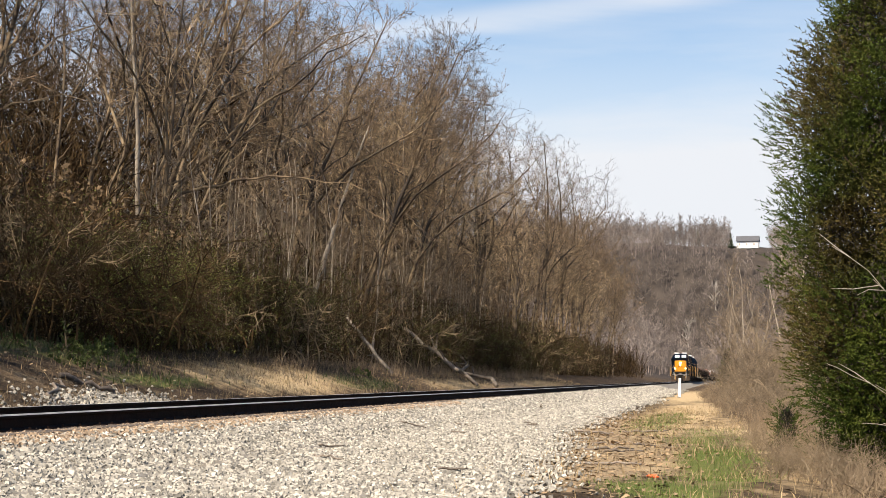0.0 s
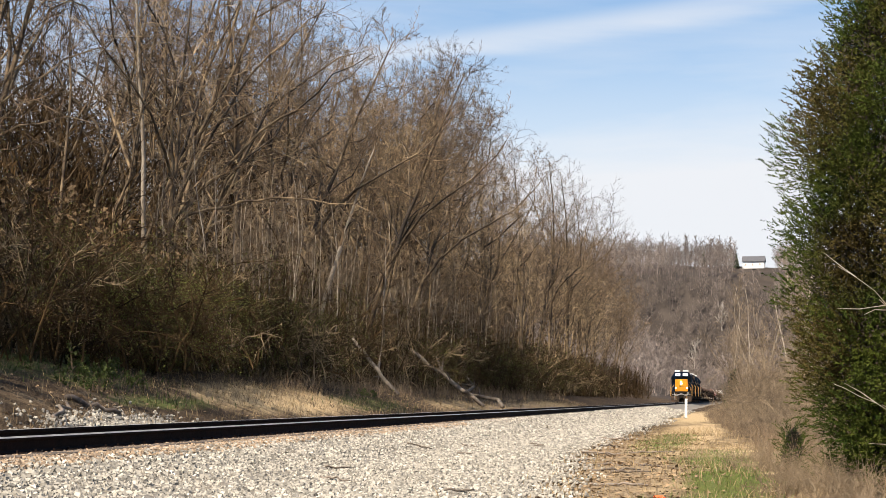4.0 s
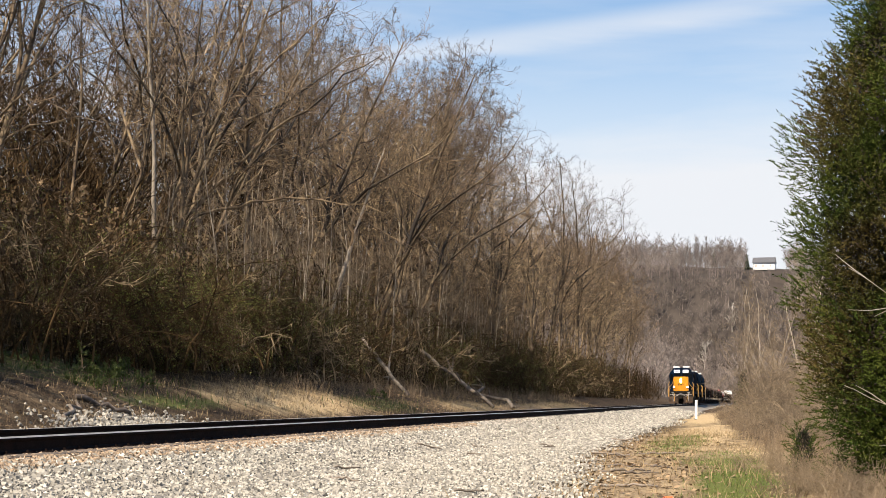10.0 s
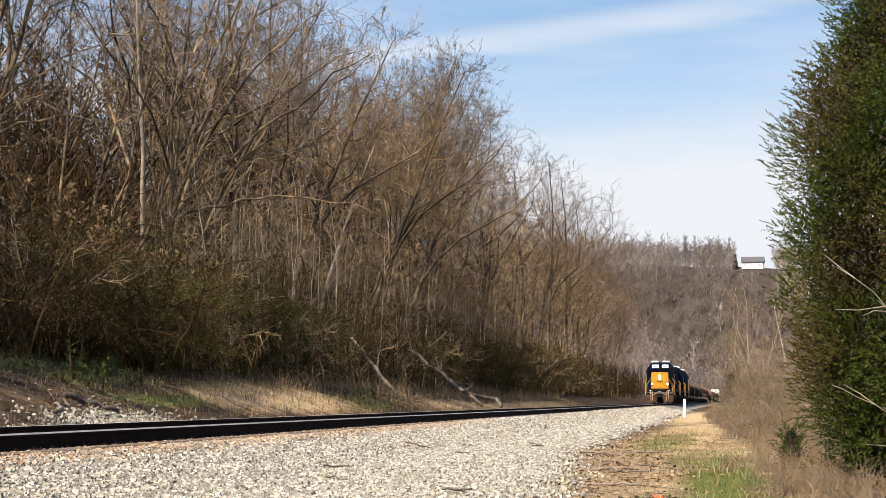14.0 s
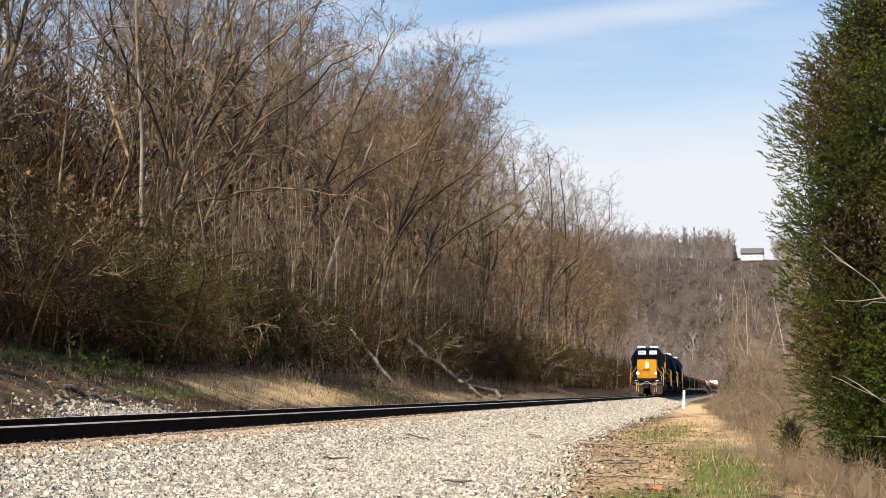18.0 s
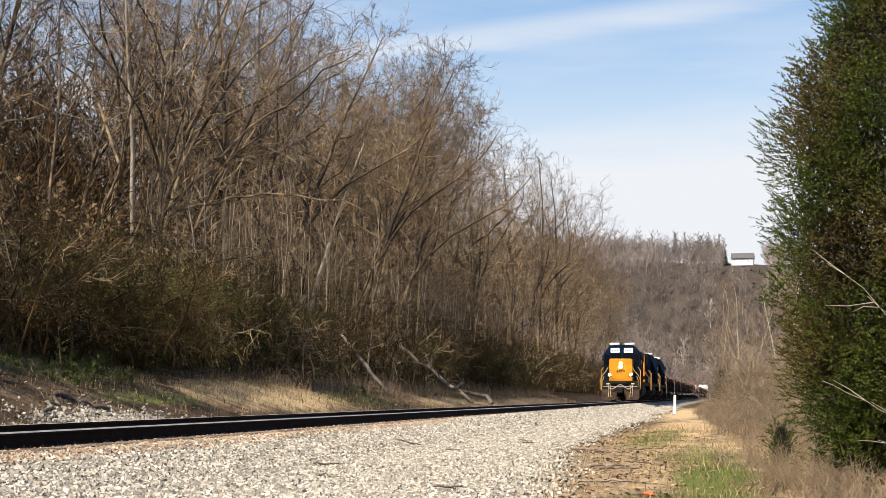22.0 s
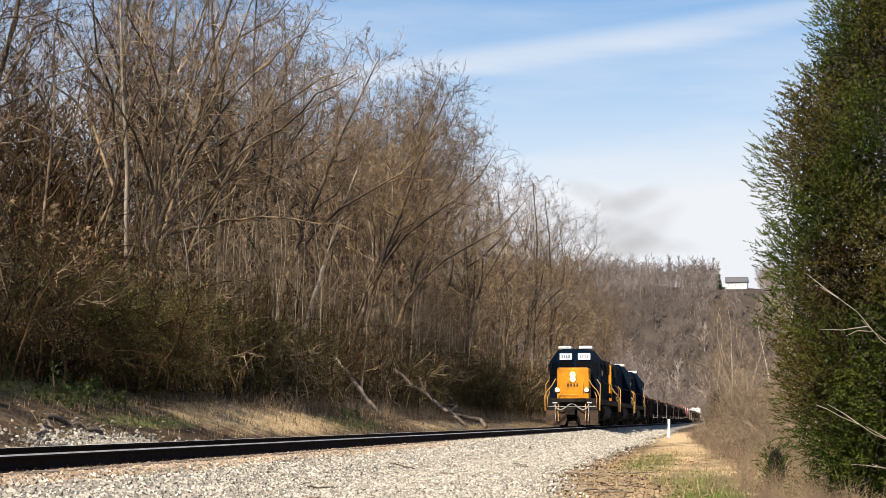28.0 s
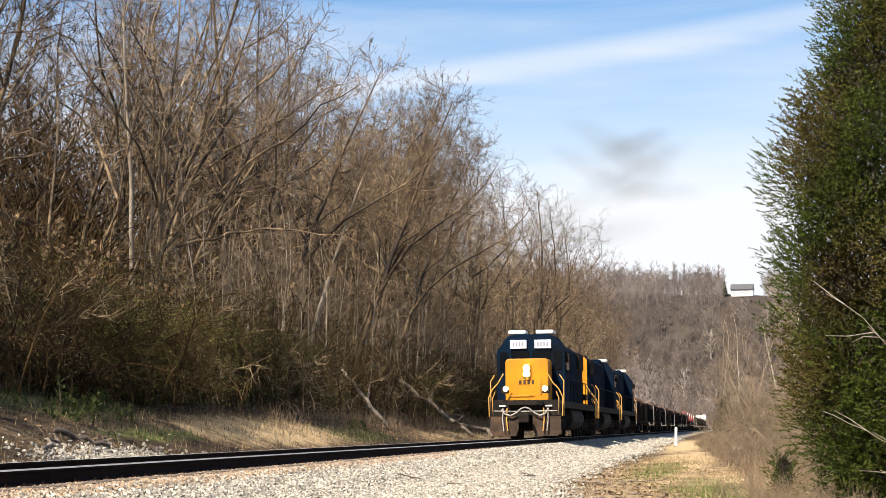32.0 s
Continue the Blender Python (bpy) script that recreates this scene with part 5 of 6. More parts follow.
def loco_truck(parent, yc):
    bm = bmesh.new()
    for s in (-1, 1):
        x = s * 1.02
        extrude(bm, [(yc - 2.35, 0.62), (yc - 2.2, 0.42), (yc + 2.2, 0.42), (yc + 2.35, 0.62), (yc + 2.2, 0.88), (yc + 1.2, 0.72), (yc + 0.7, 0.95),
                     (yc - 0.7, 0.95), (yc - 1.2, 0.72), (yc - 2.2, 0.88)], x - 0.07, x + 0.07, axis="x")
        for k in (-1.7, 0, 1.7):
            box(bm, x + s * 0.02, x + s * 0.2, yc + k - 0.16, yc + k + 0.16, 0.36, 0.68, 0.03)
            rod(bm, (x + s * 0.12, yc + k + 0.42, 0.5), (x + s * 0.12, yc + k + 0.42, 0.86), 0.075)
            rod(bm, (x + s * 0.12, yc + k - 0.42, 0.5), (x + s * 0.12, yc + k - 0.42, 0.86), 0.075)
    box(bm, -0.95, 0.95, yc - 0.4, yc + 0.4, 0.62, 0.98)
    truck = part("truck_frame", bm, M_FRAME, parent)
    return truck


M_TANK = material("dusty_dark_steel", (0.045, 0.039, 0.034), (0.016, 0.014, 0.012), scale=2.5, rough=0.9, bump=0.2, spec=0.08)
M_FIGURE = material("faded_figure_paint", (0.20, 0.23, 0.30), (0.28, 0.31, 0.37), scale=9, rough=0.5, bump=0)


def locomotive(label, lit=True, end_yellow=False):
    """Six-axle road switcher, 21 m long, its short nose at y = 0 and facing -Y."""
    ob = thing("locomotive", label, "locomotive", "locomotives of the train")
    # frame, pilot, couplers
    bm = box(bmesh.new(), -1.5, 1.5, 0.75, 20.25, 1.32, 1.62, 0.02)
    box(bm, -0.55, 0.55, 0.9, 20.1, 0.95, 1.32)
    part("underframe", bm, M_FRAME, ob)
    for y0, s in ((0.72, -1), (20.28, 1)):
        bm = bmesh.new()
        box(bm, -1.5, 1.5, y0 - 0.04, y0 + 0.04, 0.92, 1.64, 0.015)
        pilot = part("pilot_plate", bm, M_FRAME, ob)
        for q in (-1, 1):
            bm = bmesh.new()
            extrude(bm, [(q * 0.30, 0.95), (q * 1.50, 0.95), (q * 1.50, 0.30), (q * 1.38, 0.12), (q * 0.42, 0.12), (q * 0.30, 0.42)], y0 + s * 0.10, y0 + s * 0.15)
            part("plow", bm, M_PLOW, pilot)
        bm = box(bmesh.new(), -0.16, 0.16, y0 + s * 0.04, y0 + s * 0.5, 0.78, 1.02, 0.03)
        box(bm, -0.24, 0.2, y0 + s * 0.46, y0 + s * 0.74, 0.68, 1.1, 0.06)
        part("coupler", bm, M_FRAME, ob)
        bm = box(bmesh.new(), -0.75, 0.75, y0 + s * 0.05, y0 + s * 0.24, 1.42, 1.60, 0.02)
        part("anticlimber", bm, M_FRAME, ob)
        # lift bar and hoses
        bm = pipe(bmesh.new(), [(-1.35, y0 + s * 0.2, 1.18), (-0.3, y0 + s * 0.24, 1.16), (0.3, y0 + s * 0.24, 1.16), (1.35, y0 + s * 0.2, 1.18)], 0.022)
        part("uncoupling_lever", bm, M_HOSE, ob, "pale uncoupling bar across the pilot")
        hose = [(-1.02, y0 + s * 0.22, 1.24), (-0.86, y0 + s * 0.26, 1.04), (-0.62, y0 + s * 0.28, 0.98), (-0.38, y0 + s * 0.28, 1.1), (-0.16, y0 + s * 0.28, 1.28), (0, y0 + s * 0.28, 1.33),
                (0.16, y0 + s * 0.28, 1.28), (0.38, y0 + s * 0.28, 1.1), (0.62, y0 + s * 0.28, 0.98), (0.84, y0 + s * 0.26, 1.06), (0.98, y0 + s * 0.22, 1.26)]
        part("jumper_cable", pipe(bmesh.new(), hose, 0.032), M_HOSE, ob, "pale drooping jumper cable")
        for q in (-1, 1):
            for k, dx in enumerate((0.78, 0.95)):
                bm = pipe(bmesh.new(), [(q * dx, y0 + s * 0.18, 1.3), (q * (dx + 0.02), y0 + s * 0.22, 0.8), (q * (dx - 0.03), y0 + s * 0.26, 0.35)], 0.026)
                part("air_hose", bm, M_HOSE if k else M_RAILYELLOW, ob)
            bm = bmesh.new()
            for k in range(4):
                z = 0.42 + 0.36 * k
                box(bm, q * 1.10, q * 1.53, y0 - s * 0.05, y0 - s * 0.62, z - 0.03, z + 0.02)
            box(bm, q * 1.08, q * 1.10, y0 - s * 0.05, y0 - s * 0.64, 0.35, 1.6)
            part("step_well", bm, M_FRAME, ob)
            bm = pipe(bmesh.new(), [(q * 1.56, y0 + s * 0.02, 0.95), (q * 1.58, y0 + s * 0.04, 1.75), (q * 1.42, y0 + s * 0.04, 2.1), (q * 1.18, y0 + s * 0.04, 2.35), (q * 0.95, y0 + s * 0.04, 2.75)], 0.024)
            pipe(bm, [(q * 1.56, y0 - s * 0.64, 0.95), (q * 1.58, y0 - s * 0.64, 2.45), (q * 1.40, y0 - s * 0.64, 2.72)], 0.024)
            pipe(bm, [(q * 1.40, y0 + s * 0.02, 0.95), (q * 1.42, y0 + s * 0.03, 1.7), (q * 1.30, y0 + s * 0.03, 2.0)], 0.02)
            part("handrail", bm, M_RAILYELLOW, ob, "yellow corner handrail")
            bm = box(bmesh.new(), q * 0.72, q * 1.05, y0 - s * 0.1, y0 + s * 0.06, 1.92, 2.22, 0.03)
            lamp = part("ditch_light", bm, M_FRAME, ob)
            part("lens", rod(bmesh.new(), (q * 0.84, y0 + s * 0.06, 2.12), (q * 0.84, y0 + s * 0.085, 2.12), 0.115, seg=14), M_DITCH if (lit and s < 0) else M_GLASS, lamp)
        bm = bmesh.new()
        for q in (-1, 1):
            box(bm, q * 0.86, q * 1.12, y0 + s * 0.05, y0 + s * 0.12, 1.36, 1.42)
        part("foot_board", bm, M_WHITE, ob)
    # nose
    bm = extrude(bmesh.new(), [(-0.92, 1.62), (0.92, 1.62), (0.92, 3.3), (0.84, 3.42), (-0.84, 3.42), (-0.92, 3.3)], 1.25, 2.98, bevel=0.035)
    nose = part("nose", bm, M_YELLOW, ob, "yellow short nose")
    bm = box(bmesh.new(), -0.17, 0.17, 1.16, 1.27, 2.62, 3.16, 0.03)
    housing = part("headlight", bm, M_YELLOW, nose)
    bm = bmesh.new()
    for z in (2.76, 3.02):
        rod(bm, (0, 1.12, z), (0, 1.165, z), 0.135, seg=14)
    part("lens", bm, M_LAMP if lit else M_GLASS, housing, "pair of lit headlamps" if lit else "")
    for x0, x1, z0, z1 in [(-0.33 + 0.18 * k, -0.23 + 0.18 * k, 2.32, 2.50) for k in range(4)]:    # lettering as plain bars
        part("marking", box(bmesh.new(), x0, x1, 1.236, 1.25, z0, z1), M_DARKBLUE_MARK, nose, "dark lettering bar on the nose")
    bm = pipe(bmesh.new(), [(0.58, 1.2, 2.6), (0.58, 1.2, 1.9)], 0.018)
    pipe(bm, [(-0.75, 1.2, 1.85), (0.3, 1.2, 1.85)], 0.014)
    part("grab_iron", bm, M_RAILYELLOW, nose)
    # cab
    bm = extrude(bmesh.new(), [(-1.5, 1.62), (1.5, 1.62), (1.5, 3.82), (1.02, 4.48), (0.6, 4.56), (-0.6, 4.56), (-1.02, 4.48), (-1.5, 3.82)], 3.0, 5.45, bevel=0.03)
    cab = part("cab", bm, M_BLUE, ob)
    bm = bmesh.new()
    for q in (-1, 1):
        box(bm, q * 0.06, q * 0.86, 2.975, 3.01, 3.46, 3.84, 0.01)
    part("windshield", bm, M_GLASS, cab)
    for q in (-1, 1):
        win = part("front_window", box(bmesh.new(), q * 1.0, q * 1.36, 2.975, 3.01, 2.98, 3.78, 0.01), M_GLASS, cab)
        side = part("side_window", box(bmesh.new(), q * 1.49, q * 1.515, 3.5, 4.9, 3.0, 3.72, 0.01), M_GLASS, cab)
        board = part("number_board", box(bmesh.new(), q * 0.18, q * 0.9, 2.90, 3.02, 3.93, 4.30, 0.02), M_BOARD, cab, "lit white number board")
        bm = bmesh.new()
        for k in range(4):
            x = q * 0.54 - 0.25 + 0.135 * k
            box(bm, x, x + 0.08, 2.885, 2.899, 4.02, 4.21)
        part("digit", bm, M_FIGURE, board, "unreadable dark figure bars")
        bm = box(bmesh.new(), q * 0.22, q * 1.0, 3.1, 4.2, 4.57, 4.74, 0.06)
        part("roof_box", bm, M_WHITE, cab, "white box on the cab roof")
        bm = box(bmesh.new(), q * 1.52, q * 1.62, 3.36, 3.4, 3.3, 3.72, 0.01)
        part("mirror", bm, M_FRAME, cab)
    # long hood
    hood_paint = M_BLUE
    bm = extrude(bmesh.new(), [(-0.95, 1.62), (0.95, 1.62), (0.95, 4.15), (0.78, 4.34), (-0.78, 4.34), (-0.95, 4.15)], 5.452, 19.3, bevel=0.03)
    hood = part("long_hood", bm, hood_paint, ob)
    for q in (-1, 1):
        for k in range(14):
            y = 5.9 + 0.72 * k
            part("hood_door", box(bmesh.new(), q * 0.952, q * 0.972, y, y + 0.66, 1.75, 3.35 + (0.25 if k > 3 else 0), 0.006), hood_paint, hood)
        bm = box(bmesh.new(), q * 0.93, q * 1.06, 15.8, 18.6, 3.4, 4.2, 0.02)
        rad = part("radiator_grille", bm, M_FRAME, hood)
        for k in range(9):
            part("slat", box(bmesh.new(), q * 1.06, q * 1.075, 15.9, 18.5, 3.46 + 0.08 * k, 3.49 + 0.08 * k), M_FRAME, rad)
        bm = bmesh.new()
        for k in range(9):
            y = 5.6 + 1.7 * k
            rod(bm, (q * 1.5, y, 1.62), (q * 1.5, y, 2.62), 0.018, seg=6)
        pipe(bm, [(q * 1.5, 5.6, 2.62), (q * 1.5, 19.2, 2.62)], 0.018)
        part("side_handrail", bm, M_FRAME, ob)
    bm = box(bmesh.new(), -0.78, 0.78, 5.6, 7.2, 4.34, 4.62, 0.05)
    part("blower_duct", bm, M_BLUE, hood)
    for y in (9.0, 16.2, 17.4, 18.5):
        bm = rod(bmesh.new(), (0, y, 4.32), (0, y, 4.52), 0.55, 0.5, seg=20)
        part("roof_fan", bm, M_FRAME, hood)
    bm = box(bmesh.new(), -0.35, 0.35, 11.2, 12.4, 4.32, 4.66, 0.04)
    part("exhaust_stack", bm, M_FRAME, hood)
    if end_yellow:
        bm = extrude(bmesh.new(), [(-0.93, 1.66), (0.93, 1.66), (0.93, 4.14), (0.77, 4.32), (-0.77, 4.32), (-0.93, 4.14)], 19.304, 19.36)
        end = part("hood_end", bm, M_YELLOW, hood, "yellow end of the long hood")
        bm = bmesh.new()
        for q in (-1, 1):
            pipe(bm, [(q * 0.5, 19.42, 1.7), (q * 0.5, 19.42, 3.4)], 0.02)
        part("grab_iron", bm, M_RAILYELLOW, end)
        part("headlight", box(bmesh.new(), -0.17, 0.17, 19.36, 19.46, 3.3, 3.85, 0.03), M_WHITE, end)
    # fuel tank, trucks
    bm = extrude(bmesh.new(), [(-1.3, 1.3), (1.3, 1.3), (1.45, 1.0), (1.42, 0.72), (1.25, 0.46), (0.95, 0.34), (-0.95, 0.34), (-1.25, 0.46), (-1.42, 0.72), (-1.45, 1.0)], 7.4, 13.6, bevel=0.05)
    part("fuel_tank", bm, M_TANK, ob, "dusty grey fuel tank")
    bm = bmesh.new()
    for q in (-1, 1):
        rod(bm, (q * 1.2, 7.5, 1.05), (q * 1.2, 13.5, 1.05), 0.16, seg=10)
    part("air_reservoir", bm, M_STEEL, ob)
    for yc in (3.87, 17.13):
        truck = loco_truck(ob, yc)
        for k in (-1.7, 0, 1.7):
            w = shared("wheelset", BIG_WHEEL, truck, pose(0, yc + k, 0.508))
            TURNING.append((w, 0.508, (0, yc + k, 0.508), 1 if lit else -1))
    return ob


def gondola(label, paint, load_seed):
    """Low-sided open wagon, 16 m over couplers, its near end at y = 0."""
    ob = thing("gondola_car", label, "freight car", "freight cars of the train")
    part("floor", box(bmesh.new(), -1.4, 1.4, 0.7, 15.3, 1.05, 1.25), paint, ob)
    for s in (-1, 1):
        wall = part("side_wall", box(bmesh.new(), s * 1.40, s * 1.46, 0.7, 15.3, 0.95, 2.42, 0.01), paint, ob)
        part("top_rail", box(bmesh.new(), s * 1.36, s * 1.54, 0.7, 15.3, 2.40, 2.52, 0.02), paint, wall)
        for k in range(11):
            y = 0.8 + 1.43 * k
            part("rib", box(bmesh.new(), s * 1.462, s * 1.54, y, y + 0.12, 0.98, 2.40), paint, wall)
    for y in (0.7, 15.24):
        part("end_wall", box(bmesh.new(), -1.40, 1.40, y, y + 0.06, 1.0, 2.52, 0.01), paint, ob)
    for s, y in ((1, 0.6), (-1, 15.35)):
        bm = bmesh.new()
        for k in range(5):
            box(bm, s * 1.05, s * 1.5, y - 0.02, y + 0.02, 0.7 + 0.38 * k, 0.74 + 0.38 * k)
        for x in (1.05, 1.5):
            box(bm, s * x - 0.02, s * x + 0.02, y - 0.02, y + 0.02, 0.6, 2.45)
        part("ladder", bm, M_HOSE if s > 0 and load_seed == 400 else M_FRAME, ob)
    part("sill", box(bmesh.new(), -0.2, 0.2, 0.0, 16.0, 0.72, 1.05), M_FRAME, ob)
    for yc in (2.6, 13.4):
        bm = bmesh.new()
        for s in (-1, 1):
            extrude(bm, [(yc - 1.2, 0.36), (yc - 0.5, 0.2), (yc + 0.5, 0.2), (yc + 1.2, 0.36), (yc + 1.2, 0.56), (yc + 0.45, 0.72), (yc - 0.45, 0.72), (yc - 1.2, 0.56)],
                    s * 1.0 - 0.06, s * 1.0 + 0.06, axis="x")
        box(bm, -1.0, 1.0, yc - 0.2, yc + 0.2, 0.5, 0.74)
        truck = part("truck_frame", bm, M_FRAME, ob)
        for k in (-0.85, 0.85):
            w = shared("wheelset", SMALL_WHEEL, truck, pose(0, yc + k, 0.42))
    r = rng(load_seed)
    n = 260
    pts = np.stack([r.uniform(-1.25, 1.25, n), r.uniform(1.0, 15.0, n), 2.25 + 0.16 * r.normal(size=n)], -1)
    shared("load", stones_mesh("load", pts, r.uniform(0.15, 0.7, n), load_seed + 1, M_SCRAP), ob)
    return ob


def flat_car(label):
    ob = thing("flat_car", label, "freight car", "freight cars of the train")
    part("deck", box(bmesh.new(), -1.45, 1.45, 0.4, 17.6, 1.0, 1.2, 0.02), M_GONDOLA, ob)
    part("sill", box(bmesh.new(), -0.3, 0.3, 0.0, 18.0, 0.6, 1.0), M_FRAME, ob)
    for yc in (2.6, 15.4):
        bm = bmesh.new()
        for s in (-1, 1):
            extrude(bm, [(yc - 1.2, 0.36), (yc - 0.5, 0.2), (yc + 0.5, 0.2), (yc + 1.2, 0.36), (yc + 1.2, 0.56), (yc + 0.45, 0.72), (yc - 0.45, 0.72), (yc - 1.2, 0.56)],
                    s * 1.0 - 0.06, s * 1.0 + 0.06, axis="x")
        truck = part("truck_frame", bm, M_FRAME, ob)
        for k in (-0.85, 0.85):
            shared("wheelset", SMALL_WHEEL, truck, pose(0, yc + k, 0.42))
    # machine chained to the deck
    bm = box(bmesh.new(), -1.1, 1.1, 4.0, 9.5, 1.6, 2.7, 0.08)
    part("machine_body", bm, M_RED, ob, "red track machine body")
    bm = box(bmesh.new(), -1.05, 1.05, 9.6, 12.0, 1.5, 3.1, 0.1)
    cabin = part("machine_cab", bm, M_SCRAP, ob, "rusty red machine cab")
    part("machine_guard", box(bmesh.new(), 0.5, 1.15, 12.4, 13.0, 1.2, 3.0, 0.05), M_WHITE, ob, "white upright guard")
    part("cab_window", box(bmesh.new(), -0.85, 0.85, 9.56, 9.6, 2.2, 2.9), M_GLASS, cabin)
    bm = rod(bmesh.new(), (0.2, 4.2, 2.6), (0.5, 8.6, 3.3), 0.16, 0.10)
    part("machine_boom", bm, M_RED, ob)
    bm = bmesh.new()
    for s in (-1, 1):
        for y in (4.6, 8.6, 11.4):
            rod(bm, (s * 0.9, y, 1.6), (s * 1.15, y, 1.6), 0.4, seg=16)
    part("machine_wheel", bm, M_FRAME, ob)
    return ob


lead = locomotive("dark blue diesel locomotive with a yellow nose and lit headlamps", True)
second = locomotive("dark blue diesel locomotive running backwards, yellow hood end", False, True)
third = locomotive("dark blue diesel locomotive running backwards behind the second", False, False)
car_a = gondola("dark low-sided gondola car loaded with rusty scrap", M_GONDOLA, 400)
car_b = gondola("black low-sided gondola car loaded with rusty scrap", M_FRAME, 410)
LOCO = 21.0
vehicles = [(lead, 0.0, 0), (second, 2 * LOCO, 180), (third, 3 * LOCO, 180)]
at = 3 * LOCO
for i in range(11):
    src = (car_a, car_b)[i % 2]
    vehicles.append(((src if i < 2 else copy_thing(src, Matrix())), at, 0))
    at += 16.0
machine = flat_car("flat car carrying a red and white track machine")
vehicles.append((machine, at, 0))
at += 18.0
for i in range(3):
    vehicles.append((copy_thing(machine, Matrix()), at, 0))
    at += 18.0
for i in range(10):
    vehicles.append((copy_thing((car_a, car_b)[i % 2], Matrix()), at, 0))
    at += 16.0


def hopper_car():
    ob = thing("hopper_car", "white covered hopper car at the end of the train", "freight car", "freight cars of the train")
    part("body", extrude(bmesh.new(), [(-1.5, 1.3), (1.5, 1.3), (1.55, 1.7), (1.5, 3.9), (1.1, 4.35), (-1.1, 4.35), (-1.5, 3.9), (-1.55, 1.7)], 0.8, 15.2, bevel=0.04), M_WHITE, ob)
    part("sill", box(bmesh.new(), -0.3, 0.3, 0.0, 16.0, 0.7, 1.3), M_FRAME, ob)
    for y in (4.0, 8.0, 12.0):
        part("chute", extrude(bmesh.new(), [(-1.2, 1.3), (1.2, 1.3), (0.4, 0.45), (-0.4, 0.45)], y - 1.3, y + 1.3), M_FRAME, ob)
    part("running_board", box(bmesh.new(), -0.35, 0.35, 0.6, 15.4, 4.39, 4.45), M_FRAME, ob)
    for yc in (2.4, 13.6):
        bm = bmesh.new()
        for s in (-1, 1):
            box(bm, s * 1.0 - 0.06, s * 1.0 + 0.06, yc - 1.1, yc + 1.1, 0.3, 0.6, 0.02)
        truck = part("truck_frame", bm, M_FRAME, ob)
        for k in (-0.85, 0.85):
            shared("wheelset", SMALL_WHEEL, truck, pose(0, yc + k, 0.42))
    return ob


vehicles.append((hopper_car(), at, 0))
at += 16.0


# ---------------------------------------------------------------- small things along the line
def marker_post(x, y):
    ob = thing("marker_post", "short white marker post at the edge of the ballast", "post")
    ob.matrix_basis = pose(x, y, float(land(x, y)) - 0.15, 0, 1.5)
    part("shaft", box(bmesh.new(), -0.075, 0.075, -0.06, 0.06, 0, 1.28, 0.012), M_POST, ob)
    return ob


marker_post(-3.30, 112.0)


def log_thing(name, a, b, r0, r1, mat, label, category="log", seed=0, stubs=0):
    """A fallen trunk or stick between two places, with broken stubs of branches."""
    r = rng(seed)
    a, b = np.array(a, float), np.array(b, float)
    n = 7
    pts = [a + (b - a) * i / n + (r.normal(size=3) * 0.02 * np.linalg.norm(b - a) if 0 < i < n else 0) for i in range(n + 1)]
    ob = new(name, quick_mesh(name, *bent_tube([p - a for p in pts], np.linspace(r0, r1, n + 1) * (0.9 + 0.2 * r.random(n + 1)), 8), mat, smooth=True))
    ob.matrix_basis = Matrix.Translation(a)
    for k in range(stubs):
        i = int(r.integers(1, n))
        d = r.normal(size=3) * 0.5 + np.array([0, 0, 0.7])
        d *= r.uniform(0.3, 0.9) / np.linalg.norm(d)
        stub = np.array([[*(pts[i] - a), *(pts[i] - a + d), r1 * 0.8, r1 * 0.3, 1]])
        shared("branch_stub", quick_mesh("branch_stub", *tubes(stub, 5), mat), ob)
    return tagged(ob, label, category)


def on_land(x, y, lift):
    return (x, y, float(land(x, y)) + lift)


log_thing("fallen_log", on_land(-12.7, 90, 0.1), (-16.6, 91, 3.0), 0.11, 0.07, M_DEAD_WOOD, "grey dead trunk fallen down the bank", seed=1, stubs=5)
log_thing("fallen_log", on_land(-14.3, 75.5, 0.1), (-16.5, 76.5, 3.1), 0.10, 0.06, M_DEAD_WOOD, "thin dead trunk leaning on the bank", seed=2, stubs=3)
log_thing("fallen_log", on_land(-12.5, 96, 0.1), on_land(-17.5, 104, 1.2), 0.12, 0.06, M_DEAD_WOOD, "grey dead trunk lying on the bank", seed=3, stubs=5)
log_thing("fallen_log", on_land(-13.7, 35.6, 0.05), on_land(-12.9, 36.6, 0.05), 0.06, 0.05, M_TIE, "dark rotting timber lying among white stones", seed=4)
log_thing("fallen_log", on_land(-12.75, 32.6, 0.04), on_land(-13.75, 36.0, 0.05), 0.04, 0.03, M_DEAD_WOOD, "short brown log at the foot of the bank", seed=5)
r = rng(80)
for k in range(8):
    x, y = float(r.uniform(-3.4, -1.5)), float(r.uniform(24, 50))
    a, ln = r.uniform(-0.5, 0.5), r.uniform(0.4, 1.2)
    log_thing("stick", on_land(x, y, 0.02), on_land(x + ln * math.cos(a), y + ln * math.sin(a), 0.035), 0.022, 0.012, M_DEAD_WOOD, "brown stick lying on the ground", "stick", 81 + k)
for k in range(7):
    x, y = float(r.uniform(-6.5, -3.0)), float(r.uniform(16, 40))
    a, ln = r.uniform(-0.6, 0.6), r.uniform(0.2, 0.4)
    log_thing("stick", on_land(x, y, 0.07), on_land(x + ln * math.cos(a), y + ln * math.sin(a), 0.07), 0.014, 0.010, M_DEAD_WOOD, "brown stick lying on the ballast", "stick", 101 + k)
